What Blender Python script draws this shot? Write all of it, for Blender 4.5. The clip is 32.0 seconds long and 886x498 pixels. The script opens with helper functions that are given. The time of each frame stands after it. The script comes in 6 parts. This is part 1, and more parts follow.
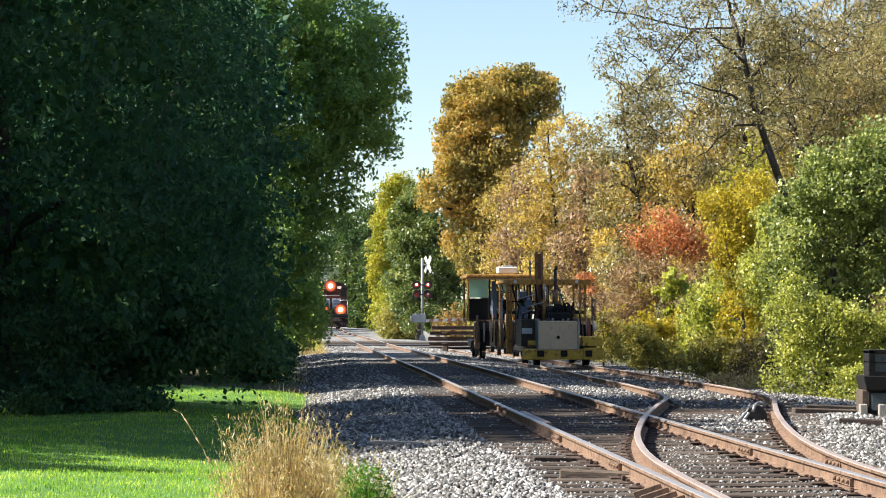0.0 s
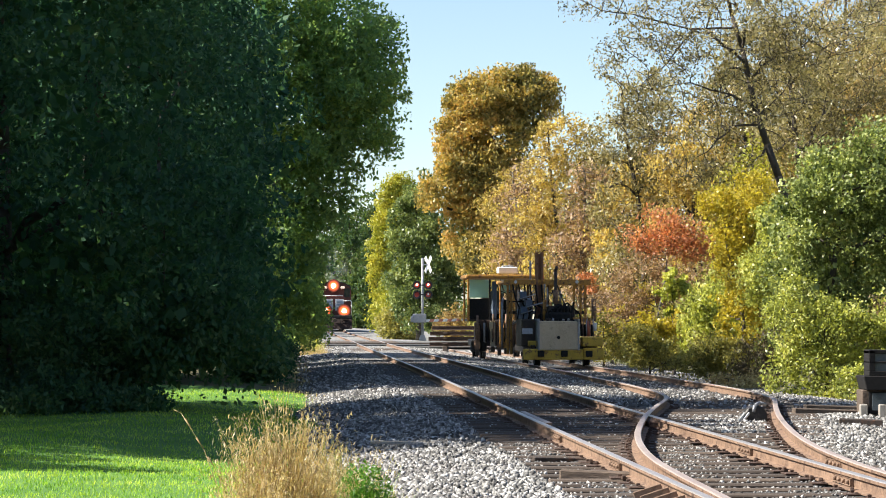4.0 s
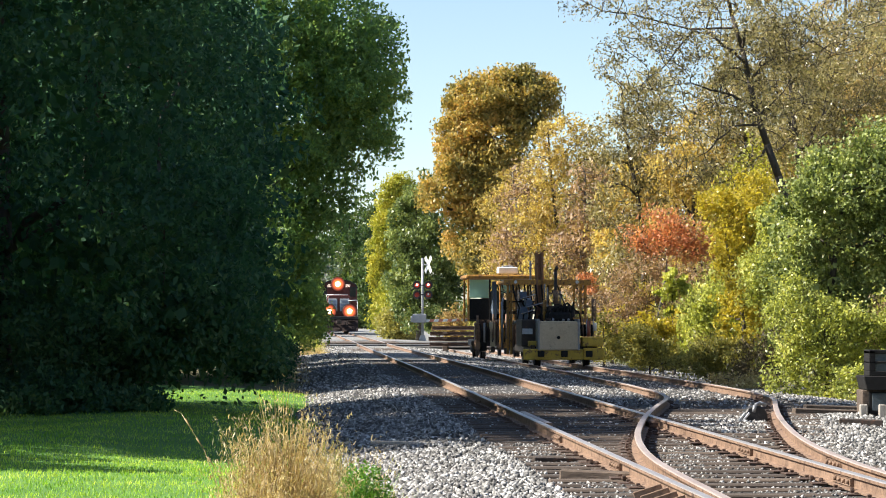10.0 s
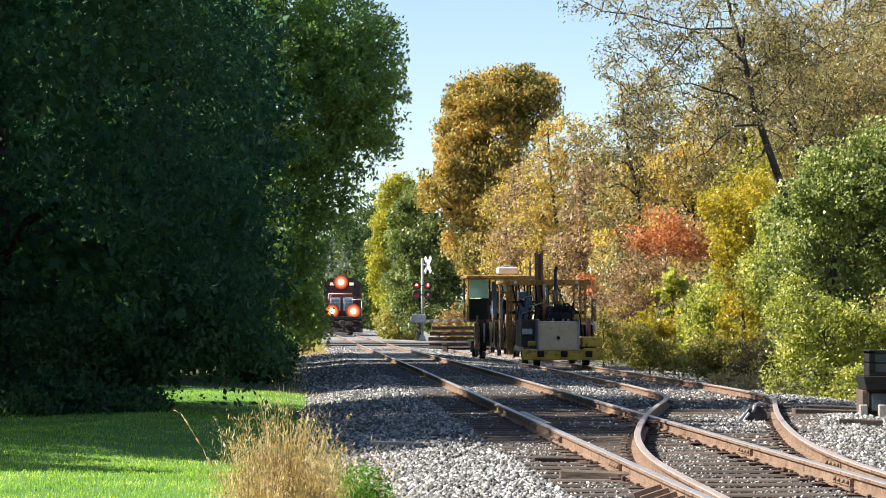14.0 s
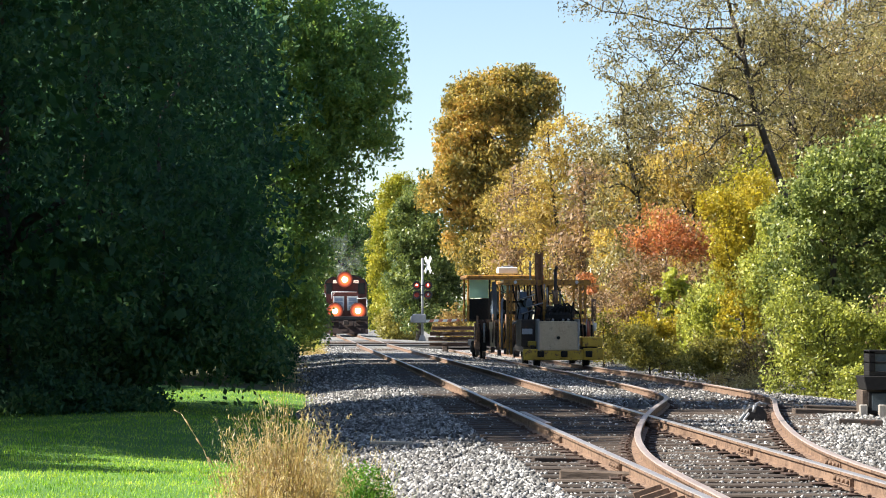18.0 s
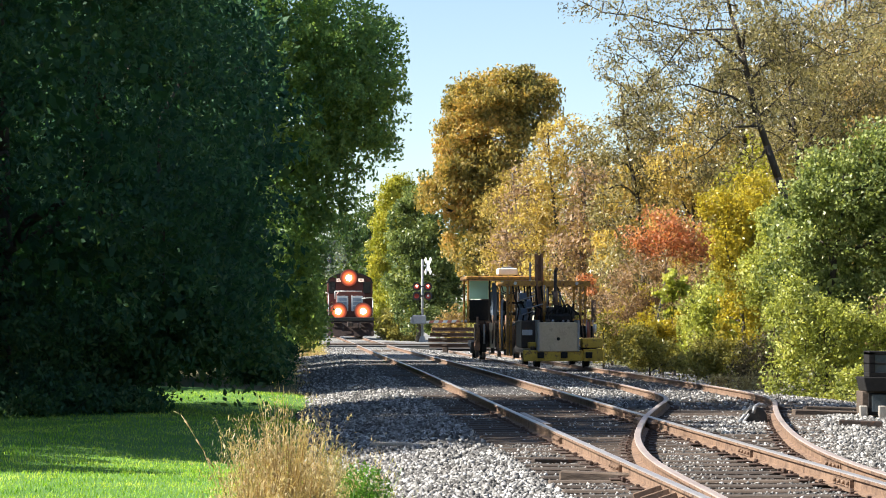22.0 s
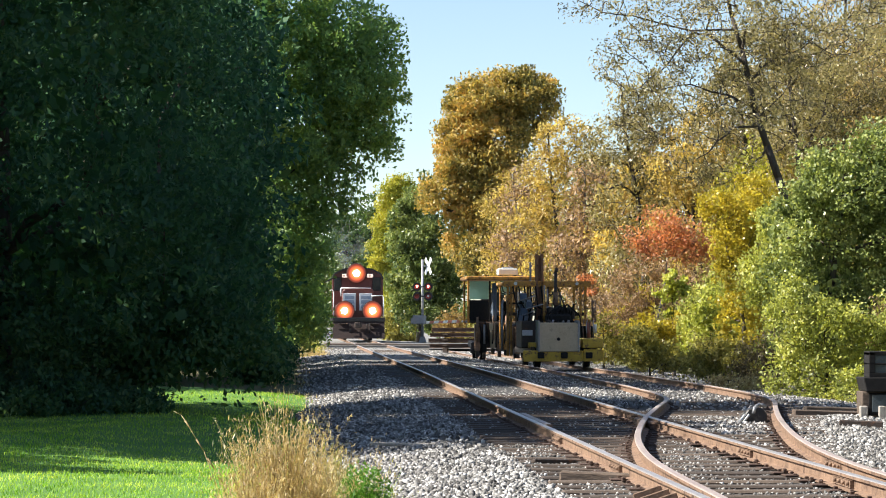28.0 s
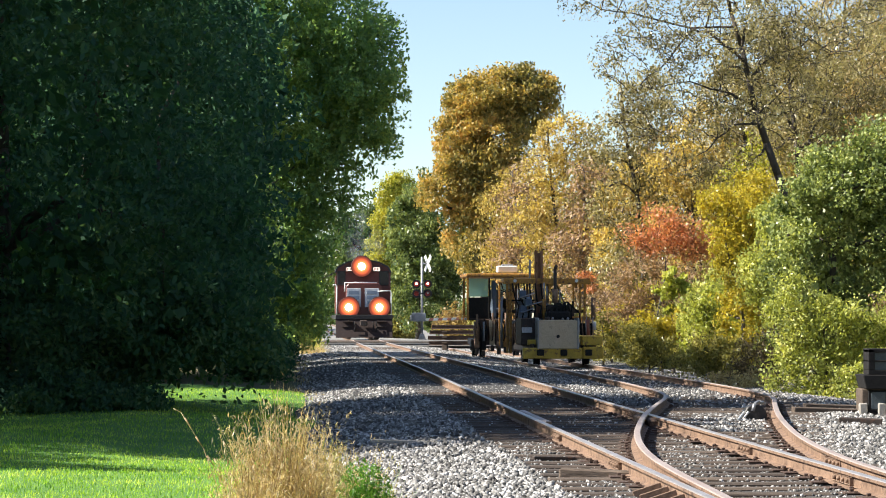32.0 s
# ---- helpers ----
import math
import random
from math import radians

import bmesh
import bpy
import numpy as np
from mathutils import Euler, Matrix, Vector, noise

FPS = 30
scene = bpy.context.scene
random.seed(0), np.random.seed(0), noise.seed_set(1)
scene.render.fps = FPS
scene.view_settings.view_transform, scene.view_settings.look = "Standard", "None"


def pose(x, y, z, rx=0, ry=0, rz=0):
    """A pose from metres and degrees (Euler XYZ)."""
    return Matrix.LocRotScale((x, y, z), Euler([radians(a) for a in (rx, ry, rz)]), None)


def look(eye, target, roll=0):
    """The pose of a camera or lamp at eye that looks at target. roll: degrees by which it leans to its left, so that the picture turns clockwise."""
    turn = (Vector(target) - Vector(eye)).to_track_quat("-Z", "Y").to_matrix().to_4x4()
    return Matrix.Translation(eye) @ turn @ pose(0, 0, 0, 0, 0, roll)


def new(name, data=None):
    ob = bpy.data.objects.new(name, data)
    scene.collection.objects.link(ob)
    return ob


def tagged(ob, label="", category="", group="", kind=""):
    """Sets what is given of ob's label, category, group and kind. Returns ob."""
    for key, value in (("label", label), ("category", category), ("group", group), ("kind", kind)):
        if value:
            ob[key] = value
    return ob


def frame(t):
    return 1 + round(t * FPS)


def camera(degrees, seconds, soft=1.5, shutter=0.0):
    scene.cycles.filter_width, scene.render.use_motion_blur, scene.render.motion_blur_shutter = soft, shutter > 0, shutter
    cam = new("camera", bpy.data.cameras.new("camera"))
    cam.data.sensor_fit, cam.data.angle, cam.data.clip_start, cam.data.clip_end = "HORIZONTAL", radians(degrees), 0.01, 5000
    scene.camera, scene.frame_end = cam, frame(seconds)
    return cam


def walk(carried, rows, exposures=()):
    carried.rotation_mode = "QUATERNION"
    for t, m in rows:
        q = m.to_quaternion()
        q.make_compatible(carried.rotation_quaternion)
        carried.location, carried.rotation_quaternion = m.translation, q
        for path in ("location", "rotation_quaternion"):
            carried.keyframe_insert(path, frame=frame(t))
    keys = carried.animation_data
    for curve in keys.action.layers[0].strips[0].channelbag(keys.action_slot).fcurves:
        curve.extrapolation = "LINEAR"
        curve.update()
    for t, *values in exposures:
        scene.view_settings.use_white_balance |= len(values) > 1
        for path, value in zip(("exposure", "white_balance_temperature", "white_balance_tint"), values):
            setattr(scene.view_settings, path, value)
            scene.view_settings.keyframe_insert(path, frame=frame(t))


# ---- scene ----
CAM_Z = 1.1
TILT = 1.3863
cam = camera(17.83, 32.0, soft=1.0)


def aim(up, side=0.0):
    return pose(0, 0, CAM_Z, 90 + TILT + up, 0, side)


walk(cam, [(0, aim(0)), (3, aim(0.004, 0.008)), (6, aim(0)), (9, aim(0.004, 0.008)), (13, aim(0.006)), (16.5, aim(0.012, 0.008)), (19, aim(0.006)), (20, aim(0.03, 0.006)),
           (23.4, aim(0.03)), (24.3, aim(0.018)), (25.3, aim(0.02, 0.006)), (27.5, aim(0.034, 0.006)), (29, aim(0.036, 0.006)), (31, aim(0.03)), (31.5, aim(0.018)), (32, aim(-0.02, -0.004))])

# ---- light ----
SUN_AZ, SUN_EL = 95.0, 40.0          # degrees to the left of straight ahead, and above the horizon
world = bpy.data.worlds.new("world")
scene.world = world
world.use_nodes = True
wn = world.node_tree.nodes
sky = wn.new("ShaderNodeTexSky")
sky.sky_type = "NISHITA"
sky.sun_disc = False
sky.sun_elevation, sky.sun_rotation = radians(SUN_EL), radians(-SUN_AZ)
sky.air_density, sky.dust_density, sky.ozone_density = 0.8, 0.25, 1.0
world.node_tree.links.new(sky.outputs[0], wn["Background"].inputs[0])
wn["Background"].inputs[1].default_value = 0.075
to_sun = Vector((-math.sin(radians(SUN_AZ)) * math.cos(radians(SUN_EL)), math.cos(radians(SUN_AZ)) * math.cos(radians(SUN_EL)), math.sin(radians(SUN_EL))))
sun = new("sun", bpy.data.lights.new("sun", "SUN"))
sun.data.energy, sun.data.angle, sun.data.color = 5.0, radians(0.53), (1.0, 0.93, 0.82)
sun.matrix_world = look(to_sun * 50, (0, 0, 0))
scene.view_settings.exposure = 1.27

# ---- materials ----


def tree_of(name):
    m = bpy.data.materials.new(name)
    m.use_nodes = True
    nt = m.node_tree
    return m, nt, nt.nodes["Principled BSDF"]


def node(nt, kind, **inputs):
    n = nt.nodes.new(kind)
    for k, v in inputs.items():
        n.inputs[k.replace("_", " ")].default_value = v
    return n


def ramp(nt, fac, stops):
    r = nt.nodes.new("ShaderNodeValToRGB")
    el = r.color_ramp.elements
    while len(el) < len(stops):
        el.new(0.5)
    for e, (p, c) in zip(el, stops):
        e.position, e.color = p, (*c, 1)
    nt.links.new(fac, r.inputs[0])
    return r.outputs[0]


def mix(nt, fac, a, b, mode="MIX"):
    n = nt.nodes.new("ShaderNodeMix")
    n.data_type, n.blend_type = "RGBA", mode
    for sock, v in ((n.inputs[0], fac), (n.inputs[6], a), (n.inputs[7], b)):
        if isinstance(v, bpy.types.NodeSocket):
            nt.links.new(v, sock)
        elif isinstance(v, tuple):
            sock.default_value = (*v, 1)
        else:
            sock.default_value = v
    return n.outputs[2]


def noise_of(nt, scale, detail=4, rough=0.6, stretch=None, space="Object"):
    n = node(nt, "ShaderNodeTexNoise", Scale=scale, Detail=detail, Roughness=rough)
    c = nt.nodes.new("ShaderNodeTexCoord")
    if stretch:
        mp = nt.nodes.new("ShaderNodeMapping")
        mp.inputs["Scale"].default_value = stretch
        nt.links.new(c.outputs[space], mp.inputs[0])
        nt.links.new(mp.outputs[0], n.inputs["Vector"])
    else:
        nt.links.new(c.outputs[space], n.inputs["Vector"])
    return n.outputs["Fac"]


def bump(nt, bsdf, height, strength=0.3, dist=0.01):
    b = node(nt, "ShaderNodeBump", Strength=strength, Distance=dist)
    nt.links.new(height, b.inputs["Height"])
    nt.links.new(b.outputs[0], bsdf.inputs["Normal"])


def surface(name, dark, light, scale=6, rough=0.7, metal=0.0, wear=None, wear_at=(0.58, 0.68), bumps=0.25, stretch=None, pieces=False, fine=60):
    """A worn surface: two colours by coarse noise, fine grain, and patches of wear."""
    m, nt, b = tree_of(name)
    big = noise_of(nt, scale, 5, 0.62, stretch)
    small = noise_of(nt, fine, 3, 0.7, stretch)
    col = ramp(nt, big, [(0.3, dark), (0.7, light)])
    col = mix(nt, 0.35, col, ramp(nt, small, [(0.3, tuple(c * 0.55 for c in dark)), (0.7, tuple(min(1, c * 1.25) for c in light))]))
    if wear:
        w = noise_of(nt, scale * 1.7, 6, 0.7, stretch)
        col = mix(nt, ramp(nt, w, [(wear_at[0], (0, 0, 0)), (wear_at[1], (1, 1, 1))]), col, wear)
    if pieces:
        info = nt.nodes.new("ShaderNodeObjectInfo")
        col = mix(nt, 1.0, col, ramp(nt, info.outputs["Random"], [(0, (0.6, 0.6, 0.62)), (1, (1.25, 1.22, 1.18))]), "MULTIPLY")
    nt.links.new(col, b.inputs["Base Color"])
    b.inputs["Roughness"].default_value, b.inputs["Metallic"].default_value = rough, metal
    if bumps:
        bump(nt, b, small, bumps, 0.01)
    return m


def glow(name, colour, strength):
    m, nt, b = tree_of(name)
    b.inputs["Base Color"].default_value = (*colour, 1)
    b.inputs["Emission Color"].default_value = (*colour, 1)
    b.inputs["Emission Strength"].default_value = strength
    return m


def leafy(name, stops, clear=0.3, patch=0.5, rough=0.4, gloss=0.4):
    """Leaves: colour by each leaf and by patches through the crown; light comes through them."""
    m, nt, b = tree_of(name)
    geo = nt.nodes.new("ShaderNodeNewGeometry")
    n = noise_of(nt, patch, 3, 0.6)
    mixed = node(nt, "ShaderNodeMath")
    mixed.operation = "MULTIPLY_ADD"
    nt.links.new(geo.outputs["Random Per Island"], mixed.inputs[0])
    mixed.inputs[1].default_value = 0.55
    off = node(nt, "ShaderNodeMath")
    off.operation = "MULTIPLY_ADD"
    nt.links.new(n, off.inputs[0])
    off.inputs[1].default_value, off.inputs[2].default_value = 1.6, -0.58
    nt.links.new(off.outputs[0], mixed.inputs[2])
    k = len(stops) - 1
    col = ramp(nt, mixed.outputs[0], [(i / k, c) for i, c in enumerate(stops)])
    nt.links.new(col, b.inputs["Base Color"])
    b.inputs["Roughness"].default_value = rough
    b.inputs["Specular IOR Level"].default_value = gloss
    tr = node(nt, "ShaderNodeBsdfTranslucent")
    nt.links.new(mix(nt, 1.0, col, (1.5, 1.4, 0.75), "MULTIPLY"), tr.inputs[0])
    sh = nt.nodes.new("ShaderNodeMixShader")
    sh.inputs[0].default_value = clear
    nt.links.new(b.outputs[0], sh.inputs[1])
    nt.links.new(tr.outputs[0], sh.inputs[2])
    nt.links.new(sh.outputs[0], nt.nodes["Material Output"].inputs[0])
    return m


def stone_mat(name, stops, rough=0.85):
    m, nt, b = tree_of(name)
    geo = nt.nodes.new("ShaderNodeNewGeometry")
    col = ramp(nt, geo.outputs["Random Per Island"], stops)
    col = mix(nt, 0.5, col, ramp(nt, noise_of(nt, 0.7, 4), [(0.35, (0.55, 0.52, 0.5)), (0.7, (1.15, 1.15, 1.15))]), "MULTIPLY")
    nt.links.new(col, b.inputs["Base Color"])
    b.inputs["Roughness"].default_value = rough
    return m


def glass_of(name, tint, rough=0.05):
    m, nt, b = tree_of(name)
    b.inputs["Base Color"].default_value = (*tint, 1)
    b.inputs["Transmission Weight"].default_value = 0.85
    b.inputs["Roughness"].default_value = rough
    return m


M = {}
M["green"] = leafy("green_leaf", [(0.022, 0.068, 0.048), (0.038, 0.105, 0.064), (0.062, 0.145, 0.07), (0.12, 0.19, 0.08)], 0.35, 0.4, 0.6, 0.2)
M["lime"] = leafy("lime_leaf", [(0.13, 0.16, 0.035), (0.32, 0.36, 0.07), (0.52, 0.54, 0.12), (0.74, 0.7, 0.26)], 0.4, 0.9, 0.38, 0.45)
# dirty fines, with the tree row's shade deepened in their colour
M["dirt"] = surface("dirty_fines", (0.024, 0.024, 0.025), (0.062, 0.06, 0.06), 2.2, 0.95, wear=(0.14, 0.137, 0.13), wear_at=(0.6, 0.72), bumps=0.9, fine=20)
M["gravel"] = surface("pale_gravel", (0.13, 0.128, 0.122), (0.36, 0.355, 0.34), 3.0, 0.95, wear=(0.07, 0.065, 0.06), wear_at=(0.56, 0.68), bumps=1.0, fine=16)
M["green_far"] = leafy("far_green_leaf", [(0.02, 0.05, 0.02), (0.05, 0.1, 0.03), (0.1, 0.14, 0.04), (0.16, 0.17, 0.05)], 0.35, 0.15)
M["yellowgreen"] = leafy("yellow_green_leaf", [(0.12, 0.15, 0.02), (0.28, 0.31, 0.04), (0.44, 0.42, 0.06), (0.54, 0.48, 0.09)], 0.35, 0.35)
# brighter copy of green, raised in colour to read as lit foliage
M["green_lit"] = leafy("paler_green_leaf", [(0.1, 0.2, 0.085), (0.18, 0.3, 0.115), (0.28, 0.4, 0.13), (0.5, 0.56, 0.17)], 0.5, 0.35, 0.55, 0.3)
M["midgreen"] = leafy("mid_green_leaf", [(0.04, 0.07, 0.03), (0.1, 0.15, 0.055), (0.22, 0.28, 0.1), (0.5, 0.54, 0.24)], 0.38, 0.5)
M["gold"] = leafy("golden_leaf", [(0.1, 0.108, 0.04), (0.23, 0.205, 0.07), (0.39, 0.31, 0.09), (0.55, 0.37, 0.11), (0.62, 0.33, 0.12)], 0.36, 0.28, 0.4)
M["olive"] = leafy("olive_leaf", [(0.038, 0.035, 0.022), (0.13, 0.115, 0.054), (0.26, 0.225, 0.1), (0.43, 0.38, 0.2), (0.35, 0.32, 0.115)], 0.32, 0.6, 0.34, 0.55)
M["brown"] = leafy("brown_leaf", [(0.12, 0.085, 0.045), (0.28, 0.2, 0.09), (0.42, 0.31, 0.13), (0.52, 0.41, 0.14)], 0.36, 0.5, 0.4)
M["tan"] = leafy("tan_yellow_leaf", [(0.15, 0.11, 0.045), (0.36, 0.27, 0.09), (0.55, 0.43, 0.14), (0.68, 0.55, 0.18)], 0.42, 0.5, 0.4)
M["red"] = leafy("red_leaf", [(0.28, 0.14, 0.08), (0.48, 0.22, 0.12), (0.64, 0.28, 0.14), (0.58, 0.36, 0.18)], 0.4, 0.9)
M["dead"] = leafy("dead_brown_leaf", [(0.1, 0.068, 0.045), (0.25, 0.17, 0.11), (0.42, 0.29, 0.18), (0.56, 0.4, 0.22)], 0.3, 0.8, 0.5, 0.3)
# brown brush whose leaf colour also carries the hollow's shadow
M["dark_brush"] = leafy("dark_brush_leaf", [(0.03, 0.026, 0.016), (0.075, 0.062, 0.035), (0.14, 0.115, 0.06), (0.24, 0.21, 0.1)], 0.2, 0.9, 0.5, 0.3)
M["yellow"] = leafy("yellow_leaf", [(0.16, 0.15, 0.03), (0.36, 0.31, 0.045), (0.54, 0.45, 0.06), (0.62, 0.52, 0.08)], 0.42, 0.6, 0.35)
M["vine"] = leafy("vine_leaf", [(0.05, 0.075, 0.03), (0.15, 0.195, 0.07), (0.33, 0.39, 0.14), (0.68, 0.7, 0.34)], 0.4, 1.1, 0.4, 0.32)
M["shrub"] = leafy("shrub_leaf", [(0.1, 0.105, 0.035), (0.24, 0.235, 0.075), (0.4, 0.37, 0.12), (0.56, 0.5, 0.19)], 0.38, 0.9)
# lit copy of vine: sunlight is put into its brighter colours
M["vine_lit"] = leafy("pale_vine_leaf", [(0.1, 0.125, 0.035), (0.27, 0.31, 0.08), (0.5, 0.53, 0.15), (0.78, 0.76, 0.32)], 0.42, 1.3, 0.4, 0.4)
M["straw"] = leafy("dry_stalk", [(0.2, 0.14, 0.07), (0.42, 0.32, 0.17), (0.62, 0.51, 0.3), (0.78, 0.7, 0.5)], 0.35, 2.0, 0.6)
M["lawn"] = leafy("lawn_blade", [(0.07, 0.2, 0.025), (0.2, 0.4, 0.05), (0.42, 0.6, 0.085), (0.68, 0.76, 0.19)], 0.42, 0.9, 0.6, 0.2)
M["weed"] = leafy("weed_leaf", [(0.05, 0.13, 0.02), (0.1, 0.24, 0.03), (0.18, 0.36, 0.06)], 0.4, 1.5)
M["bark"] = surface("bark", (0.035, 0.028, 0.022), (0.09, 0.075, 0.06), 9, 0.9, bumps=0.6, stretch=(1, 1, 0.25))
M["grey_bark"] = surface("grey_bark", (0.08, 0.07, 0.06), (0.17, 0.15, 0.13), 9, 0.9, bumps=0.6, stretch=(1, 1, 0.25))
M["ground"] = surface("grass_and_litter", (0.05, 0.07, 0.02), (0.13, 0.13, 0.05), 0.6, 0.95, wear=(0.1, 0.08, 0.045), wear_at=(0.5, 0.62), bumps=0.5, fine=30)
M["lawn_soil"] = surface("lawn_soil", (0.055, 0.155, 0.02), (0.12, 0.25, 0.036), 1.2, 0.95, bumps=0.4, fine=40)
M["bed"] = surface("ballast_bed", (0.03, 0.029, 0.028), (0.085, 0.083, 0.08), 2.5, 0.95, wear=(0.05, 0.042, 0.034), wear_at=(0.55, 0.7), bumps=1.0, fine=26)
M["stone"] = stone_mat("ballast_stone", [(0, (0.05, 0.047, 0.044)), (0.4, (0.17, 0.168, 0.162)), (0.75, (0.34, 0.335, 0.325)), (1, (0.66, 0.65, 0.63))])
M["rust"] = surface("rusty_steel", (0.12, 0.072, 0.048), (0.31, 0.205, 0.14), 5, 0.8, 0.1, wear=(0.065, 0.038, 0.028), wear_at=(0.52, 0.66), fine=50)
M["rail_top"] = surface("worn_rail_head", (0.34, 0.26, 0.225), (0.5, 0.42, 0.38), 3, 0.5, 0.3, bumps=0.05, stretch=(1, 0.2, 1))
M["shiny"] = surface("polished_rail_head", (0.42, 0.38, 0.36), (0.6, 0.56, 0.54), 3, 0.38, 0.6, bumps=0.03)
M["tie"] = surface("weathered_tie", (0.035, 0.026, 0.021), (0.15, 0.115, 0.09), 5, 0.92, wear=(0.035, 0.027, 0.023), bumps=0.8, stretch=(0.25, 1.6, 1), pieces=True, fine=45)
M["old_rust"] = surface("dark_old_rust", (0.035, 0.022, 0.018), (0.095, 0.058, 0.042), 4, 0.85, 0.1, wear=(0.17, 0.115, 0.085), wear_at=(0.62, 0.76))
M["dark_steel"] = surface("dark_steel", (0.03, 0.025, 0.022), (0.08, 0.06, 0.05), 6, 0.65, 0.3, wear=(0.14, 0.07, 0.04))
M["asphalt"] = surface("asphalt", (0.09, 0.088, 0.085), (0.15, 0.147, 0.14), 1.5, 0.9, bumps=0.6, fine=50)
M["galv"] = surface("galvanised_steel", (0.24, 0.25, 0.27), (0.36, 0.37, 0.39), 8, 0.5, 0.5)
M["white"] = surface("white_paint", (0.68, 0.68, 0.66), (0.8, 0.8, 0.79), 4, 0.5)
M["black"] = surface("black_paint", (0.012, 0.012, 0.013), (0.03, 0.028, 0.028), 6, 0.5, wear=(0.06, 0.05, 0.045))

# ---- mesh helpers ----
rng = np.random.default_rng(7)


def part(name, bm, material, parent, label=""):
    """One mesh object out of a bmesh, under a thing or a part."""
    me = bpy.data.meshes.new(name)
    bm.to_mesh(me)
    bm.free()
    for m in (material if isinstance(material, (list, tuple)) else [material]):
        me.materials.append(m)
    ob = new(name, me)
    ob.parent = parent
    return tagged(ob, label)


def again(ob, parent, m):
    """The same mesh once more, as an object of its own."""
    o = new(ob.name.split(".")[0], ob.data)
    o.parent, o.matrix_basis = parent, m
    return o


def thing(name, m, label, category, group="", kind=""):
    ob = new(name)
    ob.empty_display_size = 0.2
    ob.matrix_basis = m
    return tagged(ob, label, category, group, kind)


def box(bm, x0, x1, y0, y1, z0, z1, bev=0.0, mi=0):
    r = bmesh.ops.create_cube(bm, size=1)
    vs = r["verts"]
    for v in vs:
        v.co = Vector(((x0 + x1) / 2 + v.co.x * (x1 - x0), (y0 + y1) / 2 + v.co.y * (y1 - y0), (z0 + z1) / 2 + v.co.z * (z1 - z0)))
    if mi:
        for f in {f for v in vs for f in v.link_faces}:
            f.material_index = mi
    if bev:
        bmesh.ops.bevel(bm, geom=list({e for v in vs for e in v.link_edges}), offset=bev, segments=1, affect="EDGES")
    return bm


def cyl(bm, a, b, r0, r1=None, n=10, mi=0):
    a, b = Vector(a), Vector(b)
    r1 = r0 if r1 is None else r1
    q = (b - a).to_track_quat("Z", "Y")
    rings = []
    for p, r in ((a, r0), (b, r1)):
        rings.append([bm.verts.new(p + q @ Vector((r * math.cos(2 * math.pi * i / n), r * math.sin(2 * math.pi * i / n), 0))) for i in range(n)])
    for i in range(n):
        f = bm.faces.new((rings[0][i], rings[0][(i + 1) % n], rings[1][(i + 1) % n], rings[1][i]))
        f.smooth, f.material_index = True, mi
    for f in (bm.faces.new(rings[0][::-1]), bm.faces.new(rings[1])):
        f.material_index = mi
    return bm


def pipe(bm, points, r, n=8):
    for a, b in zip(points, points[1:]):
        cyl(bm, a, b, r, r, n)
    return bm


def prism(bm, outline, y0, y1, bev=0.0, mi=0):
    """An outline in x and z, drawn out along y."""
    front = [bm.verts.new((x, y0, z)) for x, z in outline]
    back = [bm.verts.new((x, y1, z)) for x, z in outline]
    fs = [bm.faces.new(front), bm.faces.new(back[::-1])]
    k = len(outline)
    for i in range(k):
        fs.append(bm.faces.new((front[i], back[i], back[(i + 1) % k], front[(i + 1) % k])))
    bmesh.ops.recalc_face_normals(bm, faces=fs)
    for f in fs:
        f.material_index = mi
    if bev:
        bmesh.ops.bevel(bm, geom=list({e for f in fs for e in f.edges}), offset=bev, segments=1, affect="EDGES")
    return bm


def side_prism(bm, outline, x0, x1, bev=0.0):
    """An outline in y and z, drawn out along x."""
    a = [bm.verts.new((x0, y, z)) for y, z in outline]
    b = [bm.verts.new((x1, y, z)) for y, z in outline]
    k = len(outline)
    fs = [bm.faces.new(a), bm.faces.new(b[::-1])]
    for i in range(k):
        fs.append(bm.faces.new((a[i], b[i], b[(i + 1) % k], a[(i + 1) % k])))
    bmesh.ops.recalc_face_normals(bm, faces=fs)
    if bev:
        bmesh.ops.bevel(bm, geom=list({e for f in fs for e in f.edges}), offset=bev, segments=1, affect="EDGES")
    return bm


def raw_mesh(name, co, faces, material, smooth=False):
    """A mesh out of arrays: co (n, 3) and faces (m, k), all with k corners."""
    me = bpy.data.meshes.new(name)
    k = faces.shape[1]
    me.vertices.add(len(co))
    me.vertices.foreach_set("co", np.ascontiguousarray(co, dtype=np.float32).ravel())
    me.loops.add(faces.size)
    me.loops.foreach_set("vertex_index", np.ascontiguousarray(faces, dtype=np.int32).ravel())
    me.polygons.add(len(faces))
    me.polygons.foreach_set("loop_start", np.arange(0, faces.size, k, dtype=np.int32))
    me.update(calc_edges=True)
    me.materials.append(material)
    if smooth:
        me.polygons.foreach_set("use_smooth", np.ones(len(faces), dtype=bool))
    return me


def turns(n, tilt=1.0):
    """n random frames: three unit vectors each."""
    a = rng.normal(size=(n, 3)) * (1, 1, tilt)
    a /= np.linalg.norm(a, axis=1)[:, None] + 1e-9
    b = np.cross(a, rng.normal(size=(n, 3)))
    b /= np.linalg.norm(b, axis=1)[:, None] + 1e-9
    return a, b, np.cross(a, b)


